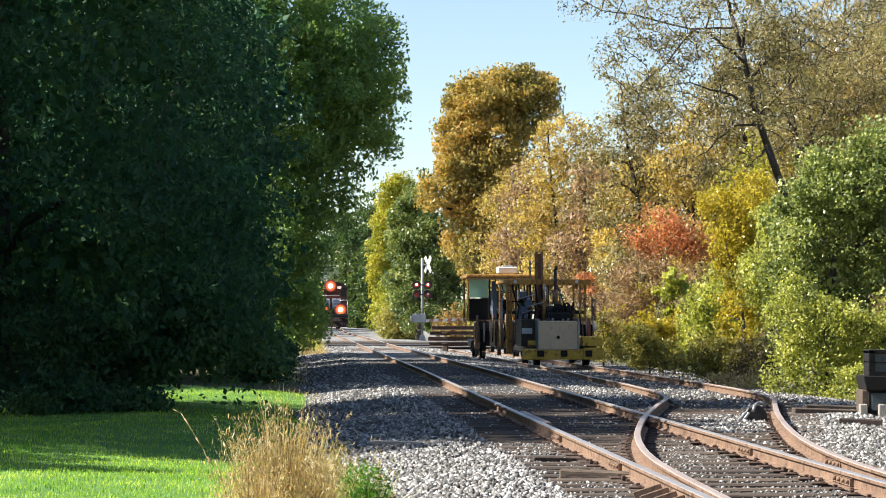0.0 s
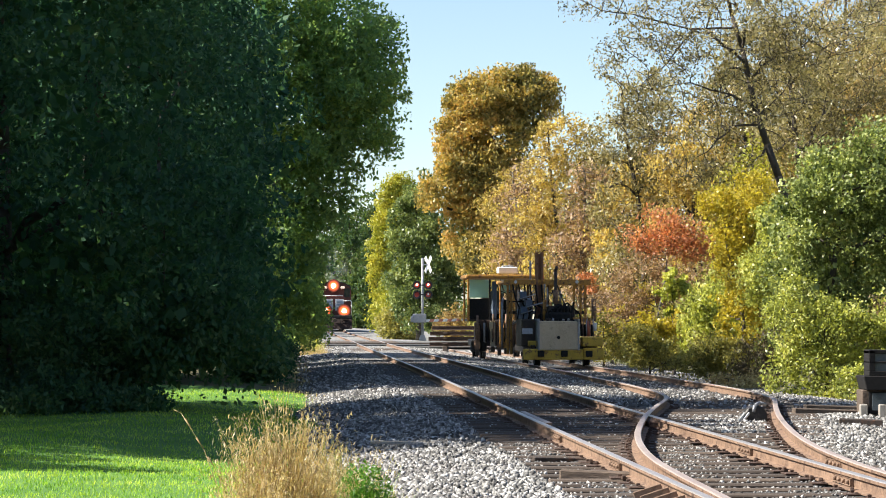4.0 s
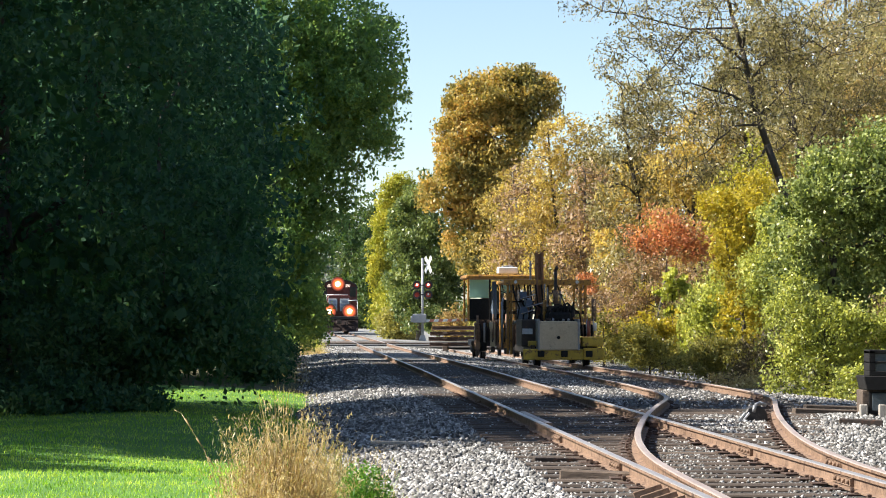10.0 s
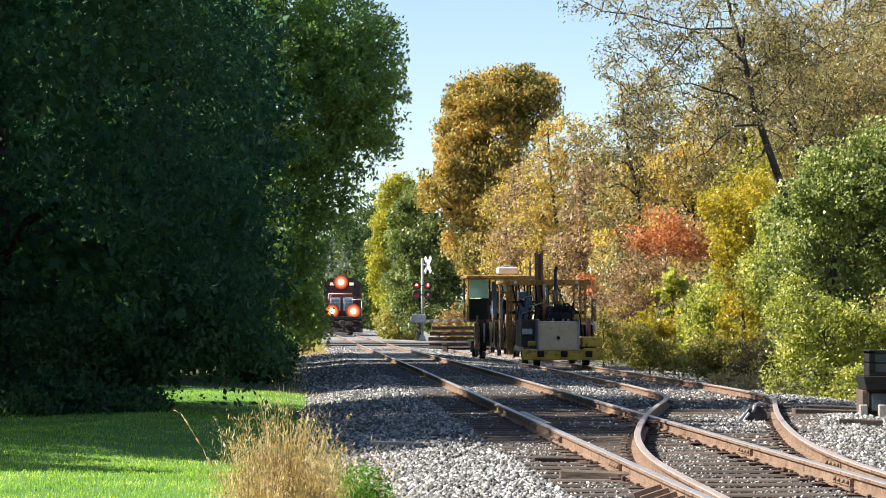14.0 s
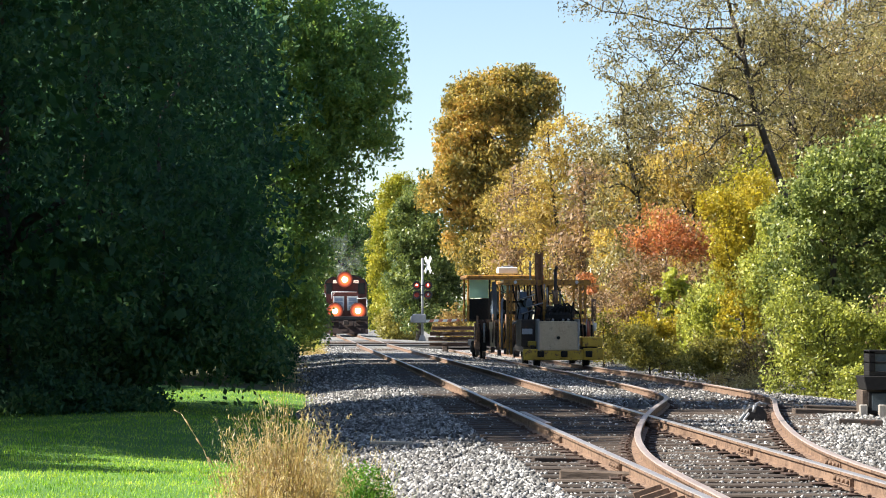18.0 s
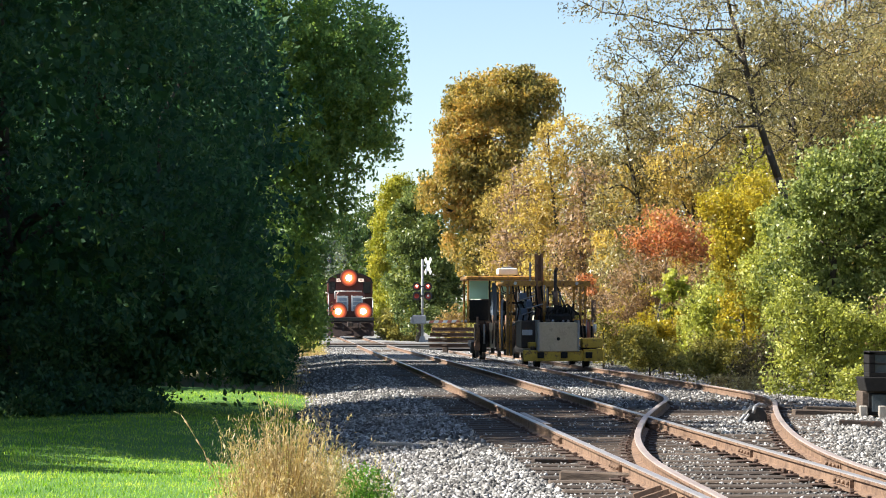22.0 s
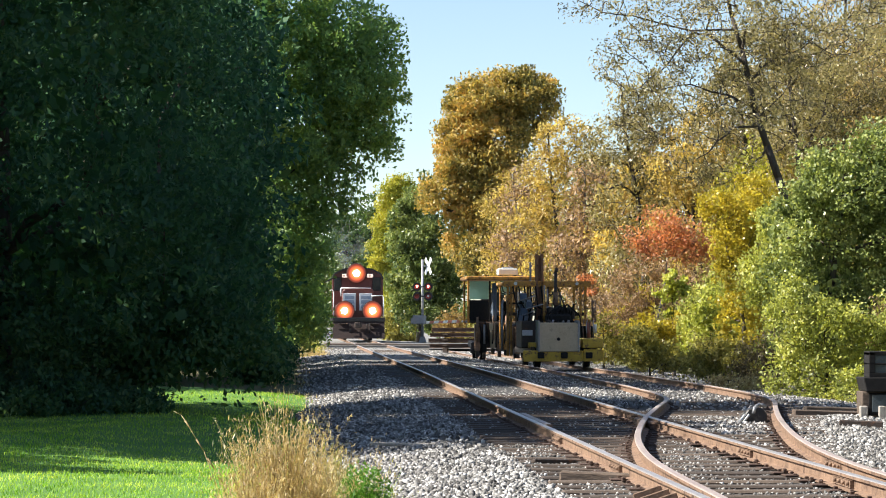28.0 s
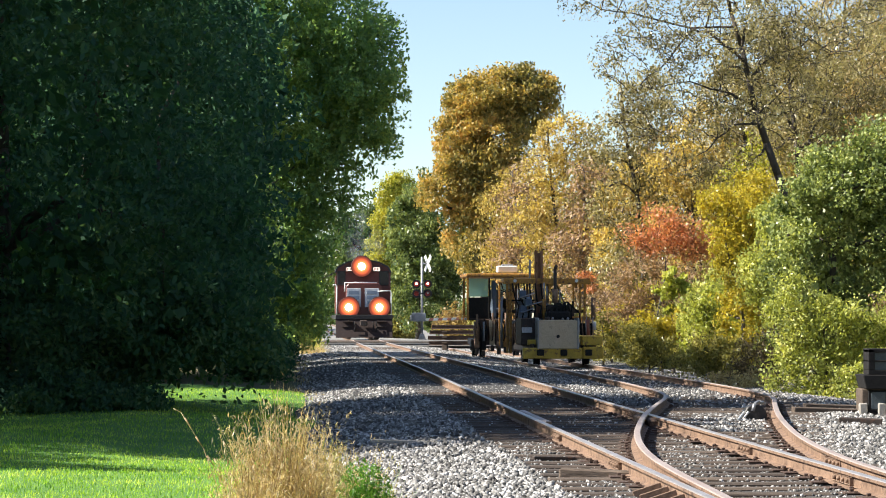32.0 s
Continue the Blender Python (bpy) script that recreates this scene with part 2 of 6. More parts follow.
def leaf_mesh(name, centres, size, material, droop=0.3, slim=0.55):
    """Leaves at the centres: each a pointed blade folded along its rib."""
    n = len(centres)
    a, b, c = turns(n)
    a[:, 2] -= droop
    s = size * rng.uniform(0.6, 1.3, (n, 1))
    tip, side, lift = a * s * 0.5, b * s * 0.5 * slim, c * s * 0.1
    co = np.stack([centres - tip, centres + side + lift, centres + tip, centres - side + lift], 1).reshape(-1, 3)
    return raw_mesh(name, co, np.arange(4 * n).reshape(n, 4), material)


def in_balls(n, balls, hollow=0.35):
    """n points in ellipsoids (x, y, z, rx, ry, rz), more of them towards the skin."""
    balls = np.array(balls, dtype=float)
    vol = (balls[:, 3] * balls[:, 4] * balls[:, 5]) ** 0.8
    pick = rng.choice(len(balls), n, p=vol / vol.sum())
    d = rng.normal(size=(n, 3))
    d /= np.linalg.norm(d, axis=1)[:, None]
    r = (hollow + (1 - hollow) * rng.random((n, 1))) ** 0.6
    return balls[pick, :3] + d * r * balls[pick, 3:]


def sprays(n, balls, clumps, spread, hollow=0.35, flat=0.7):
    """Leaf places in clumps: many small sprays inside the ellipsoids."""
    cores = in_balls(clumps, balls, hollow)
    size = spread * rng.uniform(0.5, 1.5, clumps)
    pick = rng.integers(0, clumps, n)
    return cores[pick] + np.clip(rng.normal(size=(n, 3)), -1.5, 1.5) * size[pick, None] * (1, 1, flat), cores


def tree(name, label, x, y, z, height, radius, balls, leaves, clumps, spread, size, leaf, bark="bark", limbs=14, lean=(0, 0), hollow=0.35, slim=0.55, category="tree", group="", twigs=0, stout=0.6, fine=0.004, spine=None, boughs=(), core=0):
    """A tree or bush: a tapered trunk with limbs, and a crown of leaves in sprays. balls are given from the foot.
    spine: points of a bent trunk; boughs: (radius, points) of single boughs; core: large leaves deep inside the crown."""
    root = thing(name, pose(x, y, z), label, category, group)
    pts, cores = sprays(leaves, balls, clumps, spread, hollow)
    pts = pts[pts[:, 2] > 0.02]
    bm = bmesh.new()
    top = Vector((lean[0], lean[1], height))
    sway = Vector((*(rng.normal(size=2) * height * 0.03), 0))
    nodes, prev, pr = [], Vector((0, 0, -0.1)), radius
    for i in range(1, 13):
        f = i / 12
        p, r = top * f + sway * math.sin(math.pi * 1.5 * f), radius * (1 - 0.75 * f)
        if spine:
            p = Vector([float(np.interp(f * spine[-1][2], [q[2] for q in spine], [q[k] for q in spine])) for k in range(3)])
        cyl(bm, prev, p, pr, r, 9)
        prev, pr = p, r
        if i > 1:
            nodes.append((*p, r))
    for r0, points in boughs:
        prev, pr = Vector(points[0]), r0
        for i, q in enumerate(points[1:], 1):
            p, r = Vector(q), r0 * (1 - 0.7 * i / (len(points) - 1))
            for k in range(1, 4):
                m = prev.lerp(p, k / 3) + Vector(rng.normal(size=3)) * (0.03 if k < 3 else 0)
                rr = pr + (r - pr) * k / 3
                cyl(bm, nodes[-1][:3] if k > 1 else prev, m, pr + (r - pr) * (k - 1) / 3, rr, 6)
                nodes.append((*m, rr))
            prev, pr = p, r
    picked = cores[rng.permutation(len(cores))[:limbs + twigs]]
    reach = np.hypot(picked[:, 0] - lean[0] * picked[:, 2] / height, picked[:, 1])
    store, used = np.zeros((len(nodes) + 4 * len(picked), 4)), len(nodes)
    store[:used] = nodes
    for c in picked[np.argsort(reach)]:
        nd = store[:used]
        gap = np.linalg.norm(nd[:, :3] - c, axis=1) + 0.8 * np.maximum(0, nd[:, 2] - c[2] + 0.25 * np.hypot(*(nd[:, :2] - c[:2]).T))
        k = int(np.argmin(gap))
        a, b = Vector(nd[k, :3]), Vector(c)
        long = (b - a).length
        if long < 0.05:
            continue
        r0 = min(nd[k, 3] * 0.85, 0.01 + 0.03 * long + radius * 0.1, 0.01 + radius * 0.3)
        r0 = max(r0, fine)
        r1 = max(fine, r0 * stout)
        off = Vector(rng.normal(size=3)) * long * 0.09 + Vector((0, 0, long * 0.06))
        prev, pr = a, r0
        for i in (1, 2, 3, 4):
            f = i / 4
            p = a.lerp(b, f) + off * math.sin(math.pi * f) + Vector(rng.normal(size=3)) * long * 0.02
            r = r0 + (r1 - r0) * f
            cyl(bm, prev, p, pr, r, 5 if r0 > 0.02 else 4)
            store[used] = (*p, r)
            used += 1
            prev, pr = p, r
    part("trunk", bm, M[bark], root)
    crown = new("crown", leaf_mesh("crown", pts, size, M[leaf], slim=slim))
    crown.parent = root
    if core:
        deep = np.array(balls, dtype=float)
        deep[:, 3:] *= 0.66
        pts = in_balls(core, deep, 0.0)
        inner = new("inner_foliage", leaf_mesh("inner_foliage", pts[pts[:, 2] > 0.2], min(size * 2, 0.26), M[leaf], slim=0.8))
        inner.parent = root
    return root


# ---- the plan: x across, y away from the eye, z up; the main line's rail heads lie at z = 0 ----
HALF, NEAR_HALF = 0.7525, 0.66     # the main line is a little tight on its lawn side


def table(rows, v):
    return float(np.interp(v, [r[0] for r in rows], [r[1] for r in rows]))


MAIN_Z = ((60, 0), (130, -0.12), (222, -0.09), (240, -0.02), (256, 0.12), (300, 0.3))
SIDE_OFF = ((8, 0.0), (12, 0.04), (15, 0.12), (17.6, 0.19), (20, 0.24), (22.5, 0.34), (25.8, 0.64), (28.5, 0.98), (31.8, 1.44), (36, 2.1), (39.5, 2.68), (42, 2.95), (46, 3.2), (52, 3.44), (60, 3.66), (68, 3.95), (82, 4.36), (95, 4.25), (125, 4.0))
SIDE_Z = ((32, 0), (40, -0.03), (52, -0.1), (68, -0.2), (82, -0.3), (130, -0.3))


def main_x(y):
    return 1.81 - 0.0489 * (y - 27.1) - 0.69 * max(0.0, (y - 135) / 120) ** 1.3


def main_z(y):
    return table(MAIN_Z, y)


def side_x(y):
    # gentle averaging rounds the corners of the table
    return main_x(y) + sum(table(SIDE_OFF, y + k) for k in (-1.2, -0.4, 0.4, 1.2)) / 4


def side_z(y):
    return table(SIDE_Z, y)


def bed_edges(y):
    left = main_x(y) - 0.72 - 2.0 - 0.004 * y + 0.08 * math.sin(y * 0.9)
    right = max(main_x(y), side_x(min(y, 125))) + 0.72 + 2.1 + (0.9 if y > 60 else 0) + 0.1 * math.sin(y * 0.7 + 1)
    return left, right


def bed_z(x, y):
    f = min(1, max(0, (x - main_x(y) - 0.9) / max(0.6, side_x(min(y, 125)) - main_x(y) - 1.2)))
    base = main_z(y) * (1 - f) + side_z(min(y, 130)) * f
    l, r = bed_edges(y)
    edge = min(x - l, r - x)
    base -= table(((30, 0.14), (47, 0.128), (104, 0.128), (118, 0.14)), y)
    return base - 0.12 * max(0, 1 - edge / 1.1) + (0.012 if y < 40 else 0.004) * math.sin(x * 3.1 + y * 1.7) * math.sin(y * 2.3 - x)


def ground_z(x, y):
    z = -0.33 + (main_z(y) * 0.9 if y > 60 else 0)
    if abs(x) < 40 and y < 120:
        z += 0.06 * math.sin(x * 0.8) * math.sin(y * 0.5)
    if y < 60:
        z += 0.1 * min(1, max(0, (-x - 2) / 2)) if x < -2 else 0
    l, r = bed_edges(y) if -45 < y < 320 else (0, 0)
    f = min(1, max(0, min(x - l + 0.6, r + 1.5 - x)))
    return z - f * (0.12 + (0.22 if x > main_x(y) else 0))


def build_ground():
    xs = sorted(set([-900, -400, -200, -100, -60, -40] + list(np.arange(-30, 31, 1.0)) + [40, 60, 100, 200, 400, 900]))
    ys = sorted(set([-120, -80, -60] + list(np.arange(-46, 130, 1.0)) + list(range(130, 330, 5)) + [360, 420, 520, 700, 1000, 1600, 2500]))
    co = np.array([(x, y, ground_z(x, y)) for y in ys for x in xs])
    k = len(xs)
    f = np.array([(j * k + i, j * k + i + 1, (j + 1) * k + i + 1, (j + 1) * k + i) for j in range(len(ys) - 1) for i in range(k - 1)])
    tagged(new("ground", raw_mesh("ground", co, f, M["ground"], True)), "rough ground of dull grass, dirt and leaf litter", "ground", kind="structure")
    # lawn, a mown patch beside the line
    rows = np.arange(-40, 52, 0.5)
    co, f = [], []
    for y in rows:
        l = bed_edges(y)[0] + 0.25
        for x in np.linspace(-16, l, 22):
            co.append((x, y, ground_z(x, y) + 0.07))
    for j in range(len(rows) - 1):
        for i in range(21):
            f.append((j * 22 + i, j * 22 + i + 1, (j + 1) * 22 + i + 1, (j + 1) * 22 + i))
    tagged(new("lawn", raw_mesh("lawn", np.array(co), np.array(f), M["lawn_soil"], True)), "mown green lawn beside the railway line", "lawn", kind="structure")
    # ballast bed: clean stone near the turnout, dirty fines darkened for tree shade farther along
    n = 40
    for name, rows, mat, label, drop in (("ballast_bed", list(np.arange(-40, 2, 2.0)) + list(np.arange(2, 47.3, 0.4)), "bed", "grey crushed-stone ballast bed under the tracks", 0.0),
                                         ("dirt_bed", list(np.arange(46.0, 60, 0.4)) + list(np.arange(60, 86, 1.0)), "dirt", "dirty old ballast along the tracks, colour darkened for tree shade", 0.006),
                                         ("far_bed", list(np.arange(84.0, 131, 1.0)) + list(range(131, 300, 4)), "gravel", "pale crushed-stone ballast bed near the crossing", 0.012)):
        co, f = [], []
        for y in rows:
            l, r = bed_edges(y)
            for i in range(n):
                x = l + (r - l) * i / (n - 1)
                co.append((x, y, bed_z(x, y) + drop))
        for j in range(len(rows) - 1):
            for i in range(n - 1):
                f.append((j * n + i, j * n + i + 1, (j + 1) * n + i + 1, (j + 1) * n + i))
        tagged(new(name, raw_mesh(name, np.array(co), np.array(f), M[mat], True)), label, "ballast", kind="structure")


def build_stones():
    spots = []
    for y0, y1, dens, lo, hi in ((14, 27, 520, 0.014, 0.033), (27, 38, 260, 0.016, 0.036), (38, 46, 150, 0.018, 0.04), (46, 60, 95, 0.014, 0.034), (60, 90, 26, 0.02, 0.04), (90, 132, 22, 0.025, 0.055)):
        wide = 11
        n = int((y1 - y0) * wide * dens)
        y = rng.uniform(y0, y1, n)
        u = rng.random(n)
        for yy, uu in zip(y, u):
            l, r = bed_edges(yy)
            x = l - 0.3 + uu * wide
            if x > r + 0.2:
                continue
            near = abs(x - main_x(yy))
            side = abs(x - side_x(yy))
            if min(abs(x - main_x(yy) - HALF), abs(x - main_x(yy) + NEAR_HALF), abs(side - HALF)) < 0.09:
                continue
            if (near < 1.3 or (side < 1.3 and yy > 36) or (yy < 30 and near < 0.7 + side_x(yy) - main_x(yy))) and rng.random() < (0.62 if yy < 28 else 0.82 if yy < 45 else 0.5):
                continue
            k = 0.6 if near < 1.3 else 1.0
            spots.append((x, yy, bed_z(x, yy) + 0.006, rng.uniform(lo, hi) * k))
    s = np.array(spots)
    n = len(s)
    a, b, c = turns(n)
    k = s[:, 3:4]
    p = s[:, :3]
    j = lambda: rng.uniform(0.6, 1.35, (n, 1)) * k
    co = np.stack([p + a * j(), p - a * j(), p + b * j(), p - b * j(), p + c * j() * 0.8, p - c * j() * 0.8], 1).reshape(-1, 3)
    tri = np.array([(0, 2, 4), (2, 1, 4), (1, 3, 4), (3, 0, 4), (2, 0, 5), (1, 2, 5), (3, 1, 5), (0, 3, 5)])
    f = (np.arange(n)[:, None, None] * 6 + tri[None]).reshape(-1, 3)
    tagged(new("ballast_stones", raw_mesh("ballast_stones", co, f, M["stone"])), "loose grey and whitish crushed ballast stones", "gravel", kind="stuff")


RAIL = ((-0.033, -0.007), (-0.026, 0), (0.026, 0), (0.033, -0.007), (0.033, -0.028), (0.01, -0.038), (0.008, -0.096), (0.058, -0.109), (0.058, -0.12), (-0.058, -0.12), (-0.058, -0.109), (-0.008, -0.096), (-0.01, -0.038), (-0.033, -0.028))


def rail(parent, xf, zf, y0, y1, step, top, name="rail", label="", up=0.0):
    """One rail swept along a curve; the running surface is worn bright."""
    bm = bmesh.new()
    ys = np.arange(y0, y1 + step * 0.5, step)
    prev = None
    for i, y in enumerate(ys):
        slope = (xf(y + 0.1) - xf(y - 0.1)) / 0.2
        nx, ny = 1 / math.hypot(1, slope), -slope / math.hypot(1, slope)
        ring = [bm.verts.new((xf(y) + u * nx, y + u * ny, zf(y) + v + up)) for u, v in RAIL]
        if prev:
            for a in range(len(RAIL)):
                b = (a + 1) % len(RAIL)
                f = bm.faces.new((prev[a], ring[a], ring[b], prev[b]))
                f.material_index = 1 if a in (0, 1, 2) else 0
        else:
            bm.faces.new(ring)
        prev = ring
    bm.faces.new(prev[::-1])
    bmesh.ops.recalc_face_normals(bm, faces=bm.faces)
    return part(name, bm, [M["rust"], top], parent, label)


def build_track():
    main = thing("main_track", pose(0, 0, 0), "main railway track with rusty rails on weathered wooden ties", "railway track", kind="structure")
    side = thing("siding_track", pose(0, 0, 0), "rusty siding track curving out of a turnout", "railway track", kind="structure")
    rail(main, lambda y: main_x(y) - NEAR_HALF, main_z, -40, 60, 0.5, M["shiny"])
    rail(main, lambda y: main_x(y) + HALF, main_z, -40, 60, 0.5, M["shiny"])
    rail(main, lambda y: main_x(y) - NEAR_HALF, main_z, 60, 300, 4, M["shiny"])
    rail(main, lambda y: main_x(y) + HALF, main_z, 60, 300, 4, M["shiny"])
    rail(side, lambda y: side_x(y) - HALF + 0.004, side_z, 16.6, 46, 0.28, M["rail_top"], up=0.005)
    rail(side, lambda y: side_x(y) - HALF + 0.004, side_z, 46, 125, 0.6, M["rail_top"])
    rail(side, lambda y: side_x(y) + HALF, side_z, 14, 125, 0.6, M["rail_top"])
    # check rails and the wing of the frog
    rail(main, lambda y: main_x(y) - NEAR_HALF + 0.075 + 0.004 * abs(y - 31.5), main_z, 29.6, 33.4, 0.4, M["rail_top"], "check_rail")
    bm = bmesh.new()
    box(bm, -0.1, 0.1, -0.8, 0.8, -0.12, -0.03, 0.02)
    frog = part("frog", bm, M["rust"], side, "cast steel frog where the rails cross")
    frog.matrix_basis = pose(main_x(31.8) + HALF - 0.01, 31.8, 0, 0, 0, 2)
    # ties
    bm = bmesh.new()
    box(bm, -1.3, 1.3, -0.11, 0.11, -0.17, 0, 0.012)
    first = part("tie", bm, M["tie"], main)
    y, i = -38.0, 0
    while y < 122:
        m = pose(main_x(y) + rng.uniform(-0.06, 0.06), y + rng.uniform(-0.03, 0.03), main_z(y) - 0.121 + rng.uniform(-0.006, 0.004), 0, rng.uniform(-0.4, 0.4), 2.8 + rng.uniform(-1.5, 1.5))
        wide = 1.0
        if 15 < y < 38:
            off = side_x(y) - main_x(y)
            wide = 1 + off / 2.6
            m = pose(main_x(y) + off / 2, y, main_z(y) - 0.121, 0, 0, 2.8 + rng.uniform(-1, 1))
        m = m @ Matrix.Diagonal((wide, 1, 1, 1))
        if i == 0:
            first.matrix_basis = m
        else:
            again(first, main, m)
        i += 1
        y += 0.6
    y = 38.2
    while y < 120:
        a = math.degrees(math.atan((side_x(y + 0.3) - side_x(y - 0.3)) / 0.6))
        again(first, side, pose(side_x(y) + rng.uniform(-0.06, 0.06), y, side_z(y) - 0.121 + rng.uniform(-0.01, 0.002), 0, 0, -a + rng.uniform(-2, 2)))
        y += 0.56
    # joint bars, plates, spikes and anchors
    bm = bmesh.new()
    for sx in (-1, 1):
        box(bm, sx * 0.012, sx * 0.032, -0.32, 0.32, -0.093, -0.039, 0.006)
        for k in (-0.24, -0.08, 0.08, 0.24):
            cyl(bm, (sx * 0.03, k, -0.066), (sx * 0.055, k, -0.066), 0.016, n=6)
    bar = part("joint_bar", bm, M["rust"], main)
    bar.matrix_basis = pose(main_x(22.3) - NEAR_HALF, 22.3, 0, 0, 0, 2.8)
    for x, y in ((main_x(24.8) + HALF, 24.8), (main_x(20.3) + HALF, 20.3), (main_x(27.4) - NEAR_HALF, 27.4), (main_x(33.4) + HALF, 33.4), (side_x(22.6) + HALF, 22.6), (side_x(44.5) - HALF, 44.5), (side_x(42.5) + HALF, 42.5), (main_x(40) - NEAR_HALF, 40)):
        again(bar, main, pose(x, y, 0 if y < 40 else side_z(y), 0, 0, 2.8))
    bm = bmesh.new()
    box(bm, -0.17, 0.17, -0.09, 0.09, -0.122, -0.11, 0.004)
    for sx, sy, t in ((-0.085, -0.05, 0.0), (0.085, 0.05, 0.012), (-0.09, 0.05, 0.02), (0.085, -0.05, 0.006)):
        box(bm, sx - 0.016, sx + 0.016, sy - 0.011, sy + 0.011, -0.118, -0.1 + t * 0.6, 0.005)
    plate = part("tie_plate", bm, M["old_rust"], main)
    plate.matrix_basis = pose(main_x(12) - NEAR_HALF, 12, 0, 0, 0, 2.8)
    bm = bmesh.new()
    box(bm, -0.085, 0.08, -0.014, 0.014, -0.126, -0.1, 0.006)
    box(bm, -0.09, -0.06, -0.02, 0.02, -0.12, -0.085, 0.006)
    anchor = part("rail_anchor", bm, M["old_rust"], main)
    anchor.matrix_basis = pose(main_x(12.3) - NEAR_HALF, 12.3, 0, 0, 0, 2.8)
    y = 12.4
    while y < 46:
        for sx in (-NEAR_HALF, HALF):
            again(plate, main, pose(main_x(y) + sx, y + rng.uniform(-0.04, 0.04), rng.uniform(-0.008, 0.004), 0, 0, 2.8 + rng.uniform(-4, 4)))
            if rng.random() < 0.4:
                again(anchor, main, pose(main_x(y) + sx, y + rng.choice((-0.15, 0.15)), 0, 0, 0, 2.8 + rng.uniform(-8, 8)))
        if y > 21:
            for sx in (-HALF, HALF):
                again(plate, side, pose(side_x(y) + sx, y + rng.uniform(-0.04, 0.04), side_z(y) + rng.uniform(-0.008, 0.002), 0, 0, 2.8 + rng.uniform(-4, 4)))
        y += 0.6
    # braces beside the stock rail
    bm = bmesh.new()
    side_prism(bm, [(-0.05, 0), (0.05, 0), (0.05, 0.012), (0.012, 0.02), (0.012, 0.1), (-0.012, 0.1), (-0.012, 0.02), (-0.05, 0.012)], -0.2, 0.0, 0.003)
    brace = part("rail_brace", bm, M["rust"], main)
    brace.matrix_basis = pose(main_x(16.4) - NEAR_HALF - 0.03, 16.4, -0.12, 0, -18, 2.8)
    for k in range(1, 9):
        y = 16.4 + 0.4 * k
        if y < 19.3:
            again(brace, main, pose(main_x(y) - NEAR_HALF - 0.03, y, -0.12, 0, -18, 2.8))


